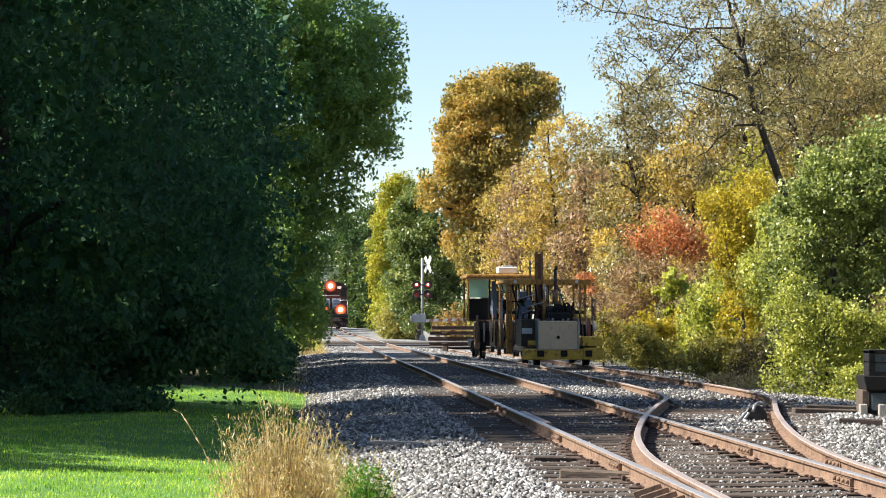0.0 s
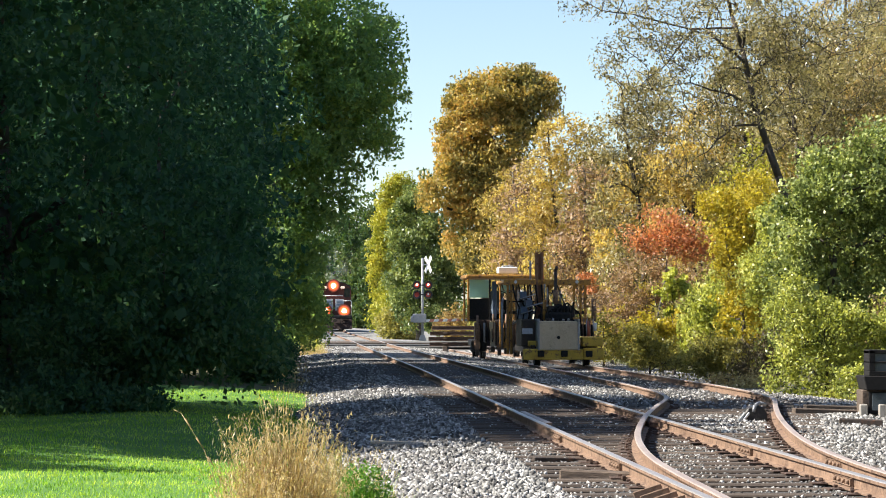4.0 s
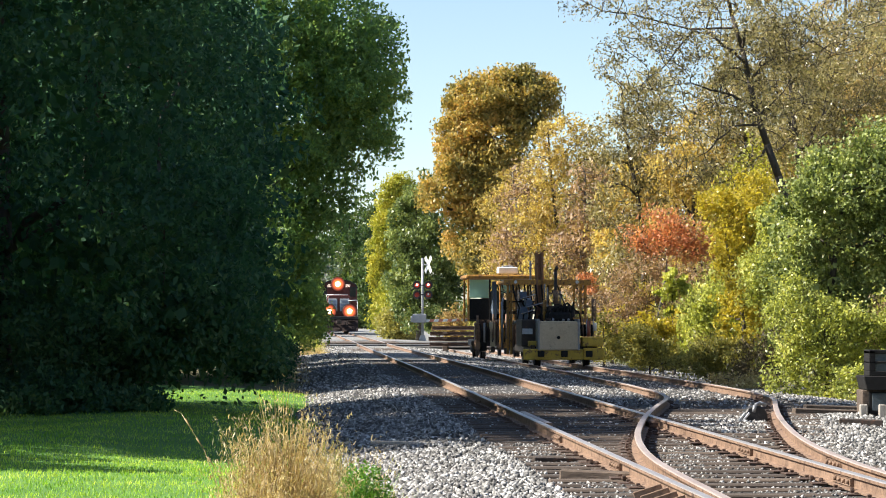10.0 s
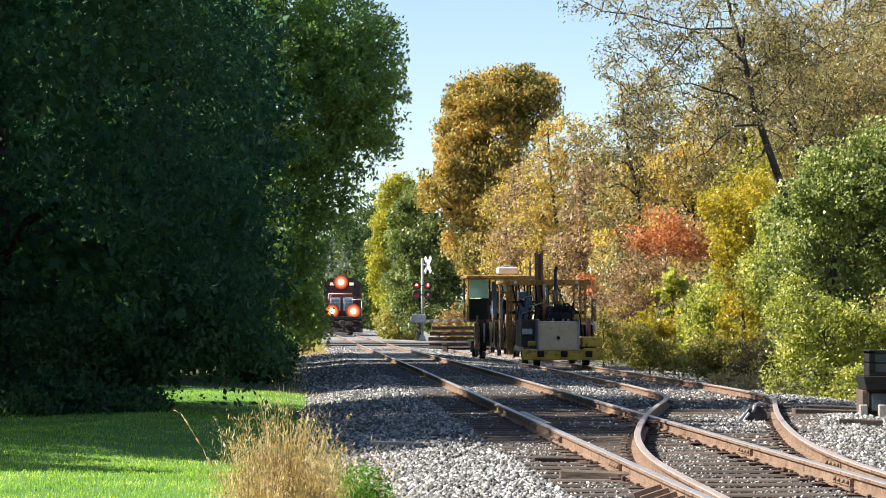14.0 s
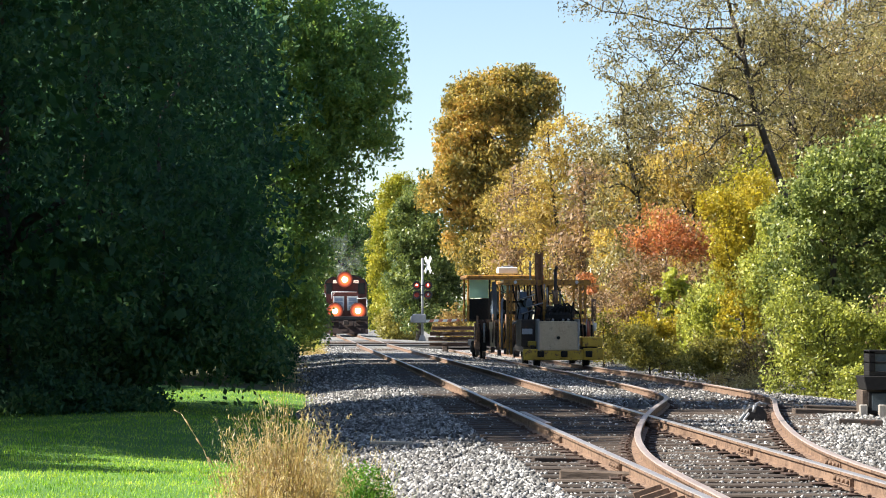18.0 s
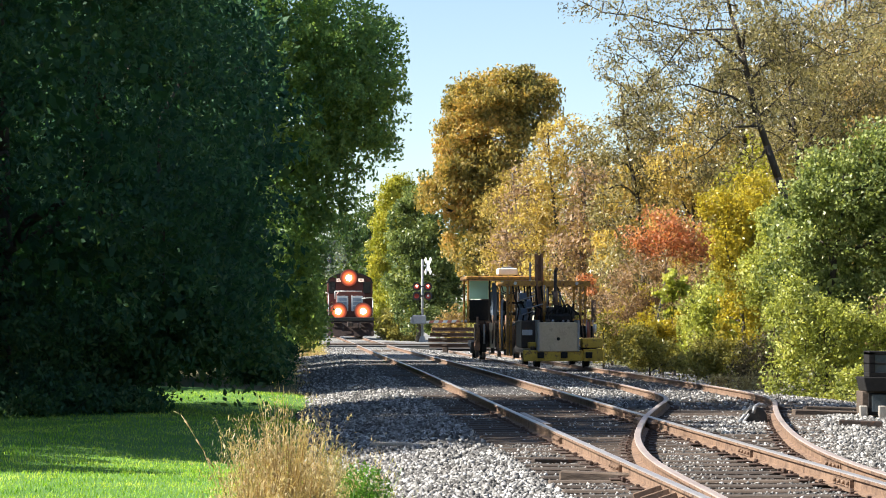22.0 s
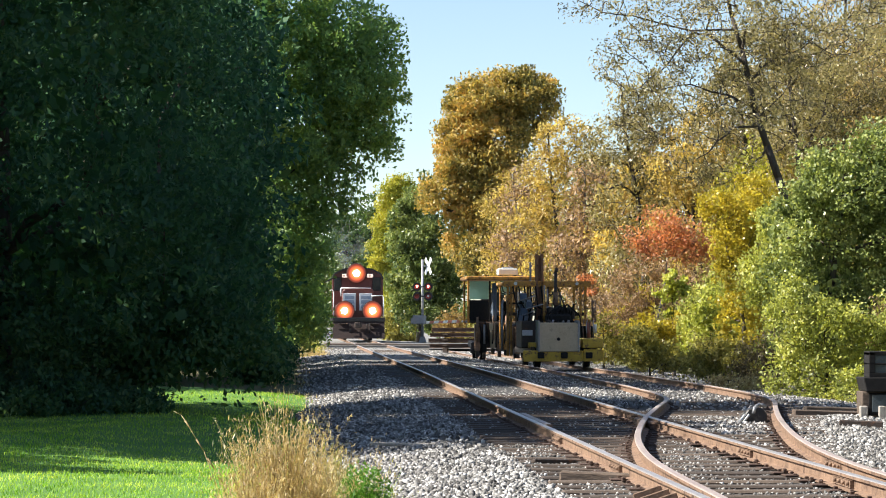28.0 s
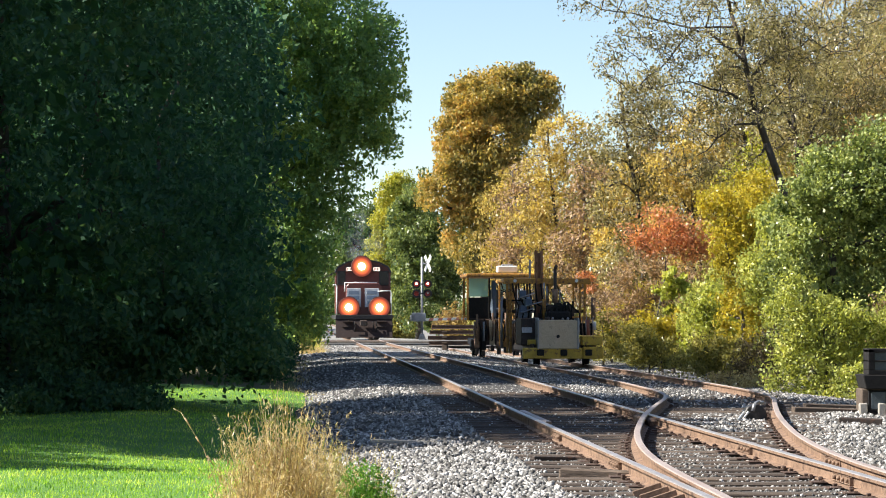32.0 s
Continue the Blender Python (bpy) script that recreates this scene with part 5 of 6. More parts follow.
def build_loco():
    r = LOCO
    # cab with a faceted roof
    roof = [(-1.5, 3.55), (-1.36, 3.86), (-0.85, 4.12), (-0.4, 4.2), (0.4, 4.2), (0.85, 4.12), (1.36, 3.86), (1.5, 3.55)]
    bm = prism(bmesh.new(), [(-1.46, 1.35), *[(x * 0.975, z - 0.04) for x, z in roof], (1.46, 1.35)], 2.5, 5.0, 0.02)
    cab = part("cab", bm, M["maroon"], r)
    bm = bmesh.new()
    prism(bm, [*roof, (1.42, 3.5), (1.3, 3.78), (0.82, 4.04), (0.4, 4.12), (-0.4, 4.12), (-0.82, 4.04), (-1.3, 3.78), (-1.42, 3.5)], 2.36, 5.1)
    part("roof", bm, M["black"], r)
    bm = prism(bmesh.new(), [(-1.5, 3.58), (-2.02, 3.3), (-2.04, 3.26), (-1.5, 3.48)], 2.7, 4.4)
    part("sunshade", bm, M["black"], r)
    for x0, x1 in ((-1.32, -0.98), (0.9, 1.3)):
        bm = box(bmesh.new(), x0 - 0.05, x1 + 0.05, 2.455, 2.51, 2.85, 3.62, 0.015)
        frame_ = part("cab_window", bm, M["black"], cab)
        bm = box(bmesh.new(), x0, x1, 2.435, 2.452, 2.92, 3.55)
        part("pane", bm, M["loco_glass"], frame_)
    for x0, x1 in ((-0.92, -0.5), (0.5, 0.92)):
        bm = box(bmesh.new(), x0, x1, 2.3, 2.5, 3.58, 3.84, 0.02)
        nb = part("number_board", bm, M["black"], r)
        bm = box(bmesh.new(), x0 + 0.04, x1 - 0.04, 2.28, 2.298, 3.61, 3.81)
        part("lit_face", bm, M["number_board"], nb, "glowing pinkish number board face")
        bm = bmesh.new()
        for k in range(4):
            c = x0 + 0.09 + k * 0.08
            box(bm, c - 0.016, c + 0.016, 2.274, 2.279, 3.64, 3.78)
        part("marking", bm, M["black"], nb)
    lamp(r, -0.08, 2.24, 3.85, 0.2, 0.56)
    # low hood in front, with pale panels
    bm = prism(bmesh.new(), [(-0.92, 1.3), (-0.92, 2.78), (-0.78, 2.95), (0.78, 2.95), (0.92, 2.78), (0.92, 1.3)], 0.85, 2.5, 0.03)
    hood = part("short_hood", bm, M["maroon"], r)
    for s in (-1, 1):
        x0, x1 = sorted((s * 0.1 - 0.05, s * 0.1 - 0.05 + s * 0.74))
        bm = box(bmesh.new(), x0, x1, 0.815, 0.852, 1.7, 2.68, 0.012)
        p = part("pale_panel", bm, M["pale_panel"], hood, "white-framed panel")
        bm = bmesh.new()
        for k in range(3):
            box(bm, x0 + 0.1, x1 - 0.1, 0.798, 0.813, 1.84 + k * 0.26, 2.04 + k * 0.26, 0.006)
        part("inset", bm, M["blue_panel"], p, "blue-grey louvred inset")
    bm = pipe(bmesh.new(), [(-1.0, 0.72, 2.5), (-1.0, 0.72, 2.98), (0.7, 0.72, 2.98)], 0.028)
    part("handrail", bm, M["white"], r, "white painted handrail")
    bm = pipe(bmesh.new(), [(-1.62, 0.5, 2.84), (-1.5, 0.5, 2.88), (-1.42, 0.5, 2.78), (-1.42, 0.5, 1.25)], 0.03)
    part("handrail", bm, M["white"], r, "white painted handrail")
    bm = pipe(bmesh.new(), [(0.72, 0.5, 2.52), (1.36, 0.5, 2.56), (1.42, 0.5, 2.46), (1.42, 0.5, 1.25)], 0.03)
    part("handrail", bm, M["white"], r, "white painted handrail")
    for s in (-1, 1):
        lamp(r, s * 0.8, 0.32, 1.68, 0.19, 0.56)
    # deck, pilot, steps and plough
    bm = box(bmesh.new(), -1.5, 1.5, 0.25, 16.5, 1.05, 1.3, 0.03)
    part("deck", bm, M["black"], r)
    bm = bmesh.new()
    side_prism(bm, [(0.3, 1.05), (0.05, 0.5), (-0.15, 0.1), (0.12, 0.1), (0.5, 1.05)], -1.48, 1.48, 0.02)
    part("plough", bm, M["sooty"], r, "very dark maroon snow plough and pilot")
    for s in (-1, 1):
        bm = bmesh.new()
        for k in range(2):
            box(bm, min(s * 0.6, s * 1.15), max(s * 0.6, s * 1.15), -0.02 + 0.06 * k, 0.24, 0.95 - 0.3 * k, 0.985 - 0.3 * k, 0.008)
        part("step", bm, M["dark_steel"], r)
    bm = bmesh.new()
    box(bm, -0.16, 0.16, -0.45, 0.1, 0.72, 1.0, 0.04)
    box(bm, -0.24, 0.1, -0.62, -0.42, 0.7, 1.02, 0.04)
    part("coupler", bm, M["dark_steel"], r)
    for x in (-0.5, 0.45, 0.62):
        bm = pipe(bmesh.new(), [(x, 0.0, 0.95), (x + 0.03, -0.12, 0.7), (x, -0.1, 0.42)], 0.028)
        part("air_hose", bm, M["hose"], r)
    # long hood, fuel tank, trucks
    bm = prism(bmesh.new(), [(-0.92, 1.3), (-0.92, 3.55), (-0.6, 3.9), (0.6, 3.9), (0.92, 3.55), (0.92, 1.3)], 5.0, 16.2, 0.03)
    hood = part("long_hood", bm, M["maroon"], r)
    for k in range(3):
        bm = cyl(bmesh.new(), (0, 11 + k * 1.6, 3.86), (0, 11 + k * 1.6, 4.02), 0.5, n=16)
        part("radiator_fan", bm, M["black"], hood)
    bm = box(bmesh.new(), -0.25, 0.25, 7.2, 7.7, 3.86, 4.15, 0.03)
    part("exhaust_stack", bm, M["black"], hood)
    bm = box(bmesh.new(), -1.3, 1.3, 6.6, 10.2, 0.35, 1.05, 0.12)
    part("fuel_tank", bm, M["black"], r)
    for y in (2.2, 12.0):
        bm = bmesh.new()
        for s in (-1, 1):
            box(bm, s * 1.05 - 0.08, s * 1.05 + 0.08, y - 0.3, y + 3.2, 0.45, 0.85, 0.03)
        box(bm, -1, 1, y + 1.3, y + 1.6, 0.5, 0.9, 0.03)
        truck = part("truck", bm, M["dark_steel"], r)
        for w in (0.1, 2.8):
            bm = cyl(bmesh.new(), (-0.8, 0, 0), (0.8, 0, 0), 0.09, n=10)
            for s in (-1, 1):
                cyl(bm, (s * 0.7, 0, 0), (s * 0.83, 0, 0), 0.5, n=24)
                cyl(bm, (s * 0.66, 0, 0), (s * 0.7, 0, 0), 0.53, n=24)
                for k in range(6):
                    a = k * math.pi / 3
                    cyl(bm, (s * 0.82, 0.3 * math.cos(a), 0.3 * math.sin(a)), (s * 0.85, 0.3 * math.cos(a), 0.3 * math.sin(a)), 0.06, n=8)
            ws = part("wheelset", bm, M["dark_steel"], truck)
            ws.matrix_basis = pose(0, y + w, 0.5)
            WHEELS.append((ws, y + w))


def build_smoke():
    n = 40
    f = rng.random(n)
    c = np.stack([rng.normal(size=n) * (0.25 + 0.5 * f) - 0.7 * f - 0.15, 6 + rng.normal(size=n) * 0.8 + 3 * f, 4.2 + 2.6 * f + rng.normal(size=n) * 0.15], 1)
    size = 0.35 + 0.6 * f
    a, b, _ = turns(n, 0.4)
    k = 8
    ang = np.arange(k) * 2 * math.pi / k
    jag = rng.uniform(0.7, 1.2, (n, k))
    co = c[:, None] + (a[:, None] * np.cos(ang)[None, :, None] + b[:, None] * np.sin(ang)[None, :, None]) * (size[:, None] * jag)[:, :, None]
    ob = new("puff", raw_mesh("puff", co.reshape(-1, 3), np.arange(n * k).reshape(n, k), M["smoke"]))
    ob.parent = SMOKE
    tagged(ob, kind="stuff")


def build_crossing():
    rows = np.arange(-60, 61, 2.0)
    co = np.array([(x, y, z) for x in rows for y, z in ((133.5, -0.3), (134, -0.145), (147, -0.145), (147.5, -0.3))])
    f = np.array([(i * 4 + j, i * 4 + 4 + j, i * 4 + 5 + j, i * 4 + 1 + j) for i in range(len(rows) - 1) for j in range(3)])
    tagged(new("road", raw_mesh("road", co, f, M["asphalt"])), "grey asphalt road over the level crossing", "road", kind="structure")
    mid = main_x(140)
    bm = box(bmesh.new(), -0.32, 0.32, -6, 6, -0.1, 0, 0.015)
    first = None
    crossing = thing("crossing_panels", pose(mid, 140.5, main_z(140) - 0.01, 0, 0, 2.8), "dark weathered timber crossing panels between the rails", "crossing panels", kind="structure")
    first = part("panel", bm, M["tie"], crossing)
    first.matrix_basis = pose(-0.34, 0, 0)
    for x in (0.34, -1.18, 1.18, -1.85):
        again(first, crossing, pose(x, 0, 0))
    bm = bmesh.new()
    box(bm, -4, 4, -0.12, 0.12, -0.03, 0.03, 0.01)
    edge = part("edge_beam", bm, M["tie"], crossing, "dark timber edge beam")
    edge.matrix_basis = pose(0.6, -6.8, 0.01, 0, 0, -2.8)

    s = thing("crossing_signal", pose(-1.22, 166, -0.27) @ Matrix.Scale(1.12, 4), "crossing signal with crossbuck, red flashers and lowered gate", "crossing signal")
    bm = cyl(bmesh.new(), (0, 0, 0), (0, 0, 4.35), 0.065, n=14)
    part("mast", bm, M["galv"], s, "galvanised steel mast")
    bm = prism(bmesh.new(), [(-0.2, 0), (0.2, 0), (0.11, 0.3), (-0.11, 0.3)], -0.18, 0.18, 0.01)
    part("foundation", bm, M["galv"], s)
    turn = Matrix.Rotation(radians(-62), 4, "Z")
    for a in (45, -45):
        bm = box(bmesh.new(), -0.52, 0.52, -0.008, 0.008, -0.115, 0.115, 0.004)
        ob = part("crossbuck_blade", bm, M["white"], s, "white crossbuck blade")
        ob.matrix_basis = pose(0.3, -0.1 if a > 0 else -0.13, 4.0) @ turn @ Matrix.Rotation(radians(a * 1.12), 4, "Y")
    bm = cyl(bmesh.new(), (0, 0, 4.0), (0.3, -0.1, 4.0), 0.03, n=8)
    part("bracket", bm, M["galv"], s)
    for z, lit in ((2.92, True), (2.42, False)):
        bm = cyl(bmesh.new(), (-0.42, -0.12, z), (0.42, -0.12, z), 0.035, n=8)
        part("crossarm", bm, M["black"], s)
        for x in (-0.29, 0.3):
            bm = cyl(bmesh.new(), (x, -0.16, z), (x, -0.18, z), 0.23, n=24)
            disc = part("flasher", bm, M["black"], s, "black flasher disc with a round red lens")
            bm = cyl(bmesh.new(), (x, -0.185, z), (x, -0.25, z), 0.13, 0.12, n=20)
            part("lens", bm, M["red_lens"] if lit else M["dull_lens"], disc, "red lens")
            # lit bulbs above; below, a white disc paints the right lens's bright spot
            if lit or x > 0:
                bm = cyl(bmesh.new(), (x, -0.255, z + 0.02), (x, -0.27, z + 0.02), 0.06, n=14)
                part("bulb", bm, M["red_core"] if lit else M["white"], disc)
            bm = bmesh.new()
            for k in range(9):
                t0, t1 = radians(10 + k * 17.8), radians(10 + (k + 1) * 17.8)
                vs = [bm.verts.new((x + 0.15 * math.cos(t), y, z + 0.15 * math.sin(t))) for t, y in ((t0, -0.18), (t1, -0.18), (t1, -0.42), (t0, -0.42))]
                bm.faces.new(vs)
            bmesh.ops.solidify(bm, geom=bm.faces[:], thickness=0.008)
            part("visor", bm, M["black"], disc)
    bm = box(bmesh.new(), -0.52, 0.2, -0.3, 0.2, 0.95, 1.42, 0.04)
    gate = part("gate_mechanism", bm, M["galv"], s, "pale grey gate mechanism box")
    bm = box(bmesh.new(), -0.62, -0.5, -0.36, 0.1, 0.98, 1.3, 0.02)
    part("counterweight", bm, M["galv"], gate)
    arm = part("gate_arm", box(bmesh.new(), 0, 6.4, -0.025, 0.025, -0.07, 0.07, 0.01), M["white"], s, "lowered gate arm with red and white stripes")
    arm.matrix_basis = pose(0.15, -0.1, 1.05, 0, -0.8, 58)
    for k in range(7):
        bm = prism(bmesh.new(), [(0.3 + k * 0.9, -0.072), (0.72 + k * 0.9, -0.072), (0.86 + k * 0.9, 0.072), (0.44 + k * 0.9, 0.072)], -0.03, 0.03)
        part("red_stripe", bm, M["red_paint"], arm)


def build_rail_stack():
    s = thing("rail_stack", pose(-0.5, 121, -0.33, 0, 0, -2), "stack of rusty old rails on timbers", "rail stack")
    bm = bmesh.new()
    outline = [(-0.07, 0), (0.07, 0), (0.07, 0.02), (0.012, 0.035), (0.012, 0.12), (0.036, 0.135), (0.036, 0.17), (-0.036, 0.17), (-0.036, 0.135), (-0.012, 0.12), (-0.012, 0.035), (-0.07, 0.02)]
    prism(bm, outline, 0, 6.5)
    first = None
    turn = Matrix.Rotation(radians(-90), 4, "Z")
    for layer in range(4):
        for k in range(7):
            m = pose(rng.uniform(-0.15, 0.45), -0.6 + k * 0.17 + layer * 0.02, 0.2 + layer * 0.23, 0, 0, rng.uniform(-1, 1)) @ turn
            if first is None:
                first = part("old_rail", bm, M["old_rust"], s)
                first.matrix_basis = m
            else:
                again(first, s, m)
    tim = None
    for layer in range(4):
        for x in (0.6, 2.6, 4.8):
            m = pose(x, 0, 0.085 + layer * 0.23 + (0 if layer else 0.02))
            if tim is None:
                tim = part("timber", box(bmesh.new(), -0.1, 0.1, -0.85, 0.85, -0.1, 0.1, 0.01), M["tie"], s)
                tim.matrix_basis = m
            else:
                again(tim, s, m @ Matrix.Diagonal((1, 1, 0.28, 1)))


def wheel(root, x, y, z=0.3, r=0.3):
    bm = cyl(bmesh.new(), (x - 0.06, y, z), (x + 0.06, y, z), r, n=22)
    s = 0.08 if x < 0 else -0.08
    cyl(bm, (x + s, y, z), (x + s * 1.4, y, z), r + 0.03, n=22)
    cyl(bm, (x - 0.1, y, z), (x + 0.1, y, z), 0.09, n=12)
    return part("wheel", bm, M["hose"], root)


def build_machines():
    a = 3.4
    r = thing("track_machine", pose(3.5, 82, side_z(82), 0, 0, a), "open yellow track maintenance machine with a tan tank", "track machine")
    P = lambda name, bm, mat, label="", parent=None: part(name, bm, M[mat], parent or r, label)
    for x in (-0.75, 0.75):
        for y in (0.7, 4.6):
            wheel(r, x, y)
    for x in (-0.75, 0.75):
        bm = cyl(bmesh.new(), (x, 0.7 if x < 0 else 4.6, 0.3), (-x, 0.7 if x < 0 else 4.6, 0.3), 0.05, n=10)
        P("axle", bm, "dark_steel")
    bm = bmesh.new()
    for x in (-0.95, 0.85):
        box(bm, x, x + 0.12, 0.1, 5.6, 0.38, 0.6, 0.015)
    for y in (1.2, 2.6, 4.0, 5.5):
        box(bm, -0.83, 0.85, y, y + 0.1, 0.4, 0.58, 0.01)
    P("chassis", bm, "dark_steel")
    P("bumper", box(bmesh.new(), -1.19, 0.55, -0.1, 0.1, 0.17, 0.49, 0.025), "yellow_paint", "worn olive-yellow bumper beam")
    b = P("bumper", box(bmesh.new(), 0.56, 1.16, -0.12, 0.1, 0.17, 0.52, 0.025), "yellow_paint", "bright yellow bumper end")
    for x in (-0.68, 0.0, 0.72):
        P("bumper_pad", box(bmesh.new(), x - 0.1, x + 0.1, -0.16, -0.125, 0.26, 0.44, 0.02), "hose")
    P("tool_box", box(bmesh.new(), 0.53, 1.14, -0.1, 0.45, 0.56, 0.83, 0.02), "yellow_paint", "bright yellow steel tool box")
    # tank with filler and straps
    bm = prism(bmesh.new(), [(-0.74, 0.45), (-0.74, 1.22), (-0.68, 1.3), (0.36, 1.3), (0.42, 1.2), (0.42, 0.45)], -0.14, 0.8, 0.025)
    tank = P("tank", bm, "tan_paint", "dusty tan steel tank")
    P("drain_plug", cyl(bmesh.new(), (-0.17, -0.14, 0.82), (-0.17, -0.165, 0.82), 0.05, n=14), "hose", "", tank)
    P("filler_cap", cyl(bmesh.new(), (-0.45, 0.1, 1.3), (-0.45, 0.1, 1.38), 0.07, n=14), "dark_steel", "", tank)
    for x in (-0.77, 0.39):
        P("tank_strap", box(bmesh.new(), x, x + 0.05, -0.17, 0.82, 0.45, 1.36, 0.008), "galv", "", tank)
    P("stain_plate", box(bmesh.new(), -0.14, -0.02, -0.155, -0.142, 1.0, 1.2, 0.004), "tan_paint", "", tank)
    # engine and hoses over the tank
    bm = box(bmesh.new(), -0.4, 0.25, 0.2, 1.6, 1.3, 1.55, 0.06)
    box(bm, -0.25, 0.1, 0.5, 1.3, 1.52, 1.7, 0.05)
    P("engine", bm, "hose", "black oily diesel engine")
    P("exhaust_pipe", pipe(bmesh.new(), [(-0.17, 0.7, 1.55), (-0.17, 0.7, 2.78), (-0.14, 0.62, 2.88)], 0.048, 12), "dark_steel", "rusty exhaust pipe")
    P("silencer", cyl(bmesh.new(), (-0.17, 0.7, 1.8), (-0.17, 0.7, 2.2), 0.085, n=14), "rust")
    for k in range(7):
        x0, x1 = rng.uniform(-0.7, 0.2), rng.uniform(0.0, 0.6)
        P("hydraulic_hose", pipe(bmesh.new(), [(x0, 0.3, 1.25), (x0 + 0.05, 0.35, 1.55 + 0.1 * rng.random()), ((x0 + x1) / 2, 0.5, 1.7 + 0.15 * rng.random()), (x1, 0.6, 1.5), (x1 + 0.05, 0.7, 1.2)], 0.022, 6), "hose")
    # mast, cylinders and dark works amidships
    bm = box(bmesh.new(), -0.62, -0.54, 2.2, 2.45, 0.6, 3.35, 0.01)
    box(bm, -0.46, -0.38, 2.2, 2.45, 0.6, 3.35, 0.01)
    box(bm, -0.54, -0.46, 2.28, 2.36, 0.6, 3.3)
    P("mast", bm, "mast_rust", "tall rust-brown steel mast")
    P("antenna_pole", cyl(bmesh.new(), (-0.74, 2.6, 1.2), (-0.74, 2.6, 3.1), 0.03, n=8), "galv")
    for x, y, z0, z1, m in ((-0.38, 1.9, 1.2, 2.4, "orange_paint"), (-0.28, 2.1, 1.0, 2.3, "galv"), (-0.05, 1.9, 1.4, 2.3, "rust"), (0.12, 2.2, 1.2, 2.2, "rust")):
        c = P("hydraulic_cylinder", cyl(bmesh.new(), (x, y, z0), (x, y, z0 + (z1 - z0) * 0.6), 0.055, n=12), m)
        P("piston_rod", cyl(bmesh.new(), (x, y, z0 + (z1 - z0) * 0.6), (x, y, z1), 0.025, n=10), "galv", "", c)
    P("brace_bar", cyl(bmesh.new(), (0.1, 1.5, 1.4), (-0.15, 1.9, 2.2), 0.025, n=8), "hose")
    P("lever", cyl(bmesh.new(), (0.3, 1.2, 1.35), (0.42, 1.2, 1.85), 0.03, n=8), "hose")
    P("lever", cyl(bmesh.new(), (0.25, 1.1, 1.35), (0.1, 1.1, 1.8), 0.02, n=8), "hose")
    P("side_beam", box(bmesh.new(), 0.15, 0.95, 1.4, 1.55, 1.28, 1.4, 0.015), "orange_paint")
    bm = box(bmesh.new(), -1.18, -0.7, 0.6, 2.4, 0.55, 1.35, 0.03)
    w = P("hydraulic_block", bm, "dark_steel", "dark oily hydraulic unit")
    P("name_plate", box(bmesh.new(), -1.16, -0.86, 0.56, 0.59, 0.92, 1.08, 0.006), "pale_panel", "dull white plate", w)
    P("valve_bank", box(bmesh.new(), -1.0, -0.74, 0.3, 0.6, 0.56, 0.72, 0.02), "yellow_paint")
    for x, z, l in ((-1.1, 1.5, 0.4), (-0.95, 1.7, 0.5), (-1.12, 1.95, 0.45)):
        P("control_box", box(bmesh.new(), x, x + 0.2, 1.8, 2.1, z, z + 0.22, 0.015), "seat_blue")
        P("link_bar", cyl(bmesh.new(), (x, 1.7, z), (x + l, 1.7, z + 0.14), 0.02, n=6), "galv")
    P("seat", box(bmesh.new(), -1.05, -0.75, 2.7, 3.1, 1.3, 1.4, 0.03), "seat_blue")
    P("seat_back", box(bmesh.new(), -1.05, -0.75, 3.1, 3.18, 1.4, 1.95, 0.03), "seat_blue")
    for k in range(6):
        x = -1.3 + 0.17 * k
        P("hydraulic_hose", pipe(bmesh.new(), [(x, 2.2, 2.38), (x + 0.05, 2.0, 2.0 - 0.06 * k), (x + 0.16, 1.9, 1.7), (x + 0.1, 1.8, 1.35)], 0.024, 6), "hose")
    for x, z in ((-1.2, 1.4), (-0.86, 1.45), (-0.25, 1.3)):
        P("frame_upright", box(bmesh.new(), x, x + 0.07, 2.5, 2.57, 0.6, 2.42, 0.008), "rust")
    P("cross_beam", box(bmesh.new(), -1.4, 0.9, 2.5, 2.58, 1.5, 1.6, 0.01), "dark_steel")
    P("radiator", box(bmesh.new(), -0.3, 0.5, 1.7, 1.85, 1.3, 1.75, 0.02), "dark_steel")
    P("battery_box", box(bmesh.new(), 0.55, 0.95, 0.9, 1.3, 0.85, 1.2, 0.02), "hose")
    # canopy
    bm = box(bmesh.new(), -1.55, 1.02, 2.3, 5.4, 2.42, 2.52, 0.02)
    roof = P("canopy", bm, "orange_paint", "faded orange-yellow canopy roof")
    P("canopy_edge", box(bmesh.new(), -1.57, 1.04, 2.2, 2.3, 2.36, 2.53, 0.012), "orange_paint", "", roof)
    for x in (-1.44, -1.34, 0.74, 0.88):
        P("canopy_post", box(bmesh.new(), x - 0.035, x + 0.035, 2.3, 2.37, 0.3 if x < 0 else 1.35, 2.42, 0.006), "orange_paint", "slim orange post")
    for x in (-1.44, 0.85):
        P("canopy_post", box(bmesh.new(), x - 0.025, x + 0.025, 5.2, 5.26, 0.5, 2.42, 0.006), "orange_paint", "slim orange post")
    P("cross_rail", box(bmesh.new(), -1.4, -0.2, 2.34, 2.38, 1.85, 1.9, 0.006), "hose")
    bc = P("beacon", cyl(bmesh.new(), (-0.4, 2.5, 2.52), (-0.4, 2.5, 2.66), 0.075, 0.06, n=14), "beacon", "orange warning beacon")
    P("beacon_base", cyl(bmesh.new(), (-0.4, 2.5, 2.5), (-0.4, 2.5, 2.54), 0.09, n=14), "hose", "", bc)
    P("work_light", cyl(bmesh.new(), (-1.22, 2.24, 2.46), (-1.22, 2.18, 2.46), 0.05, n=12), "white")
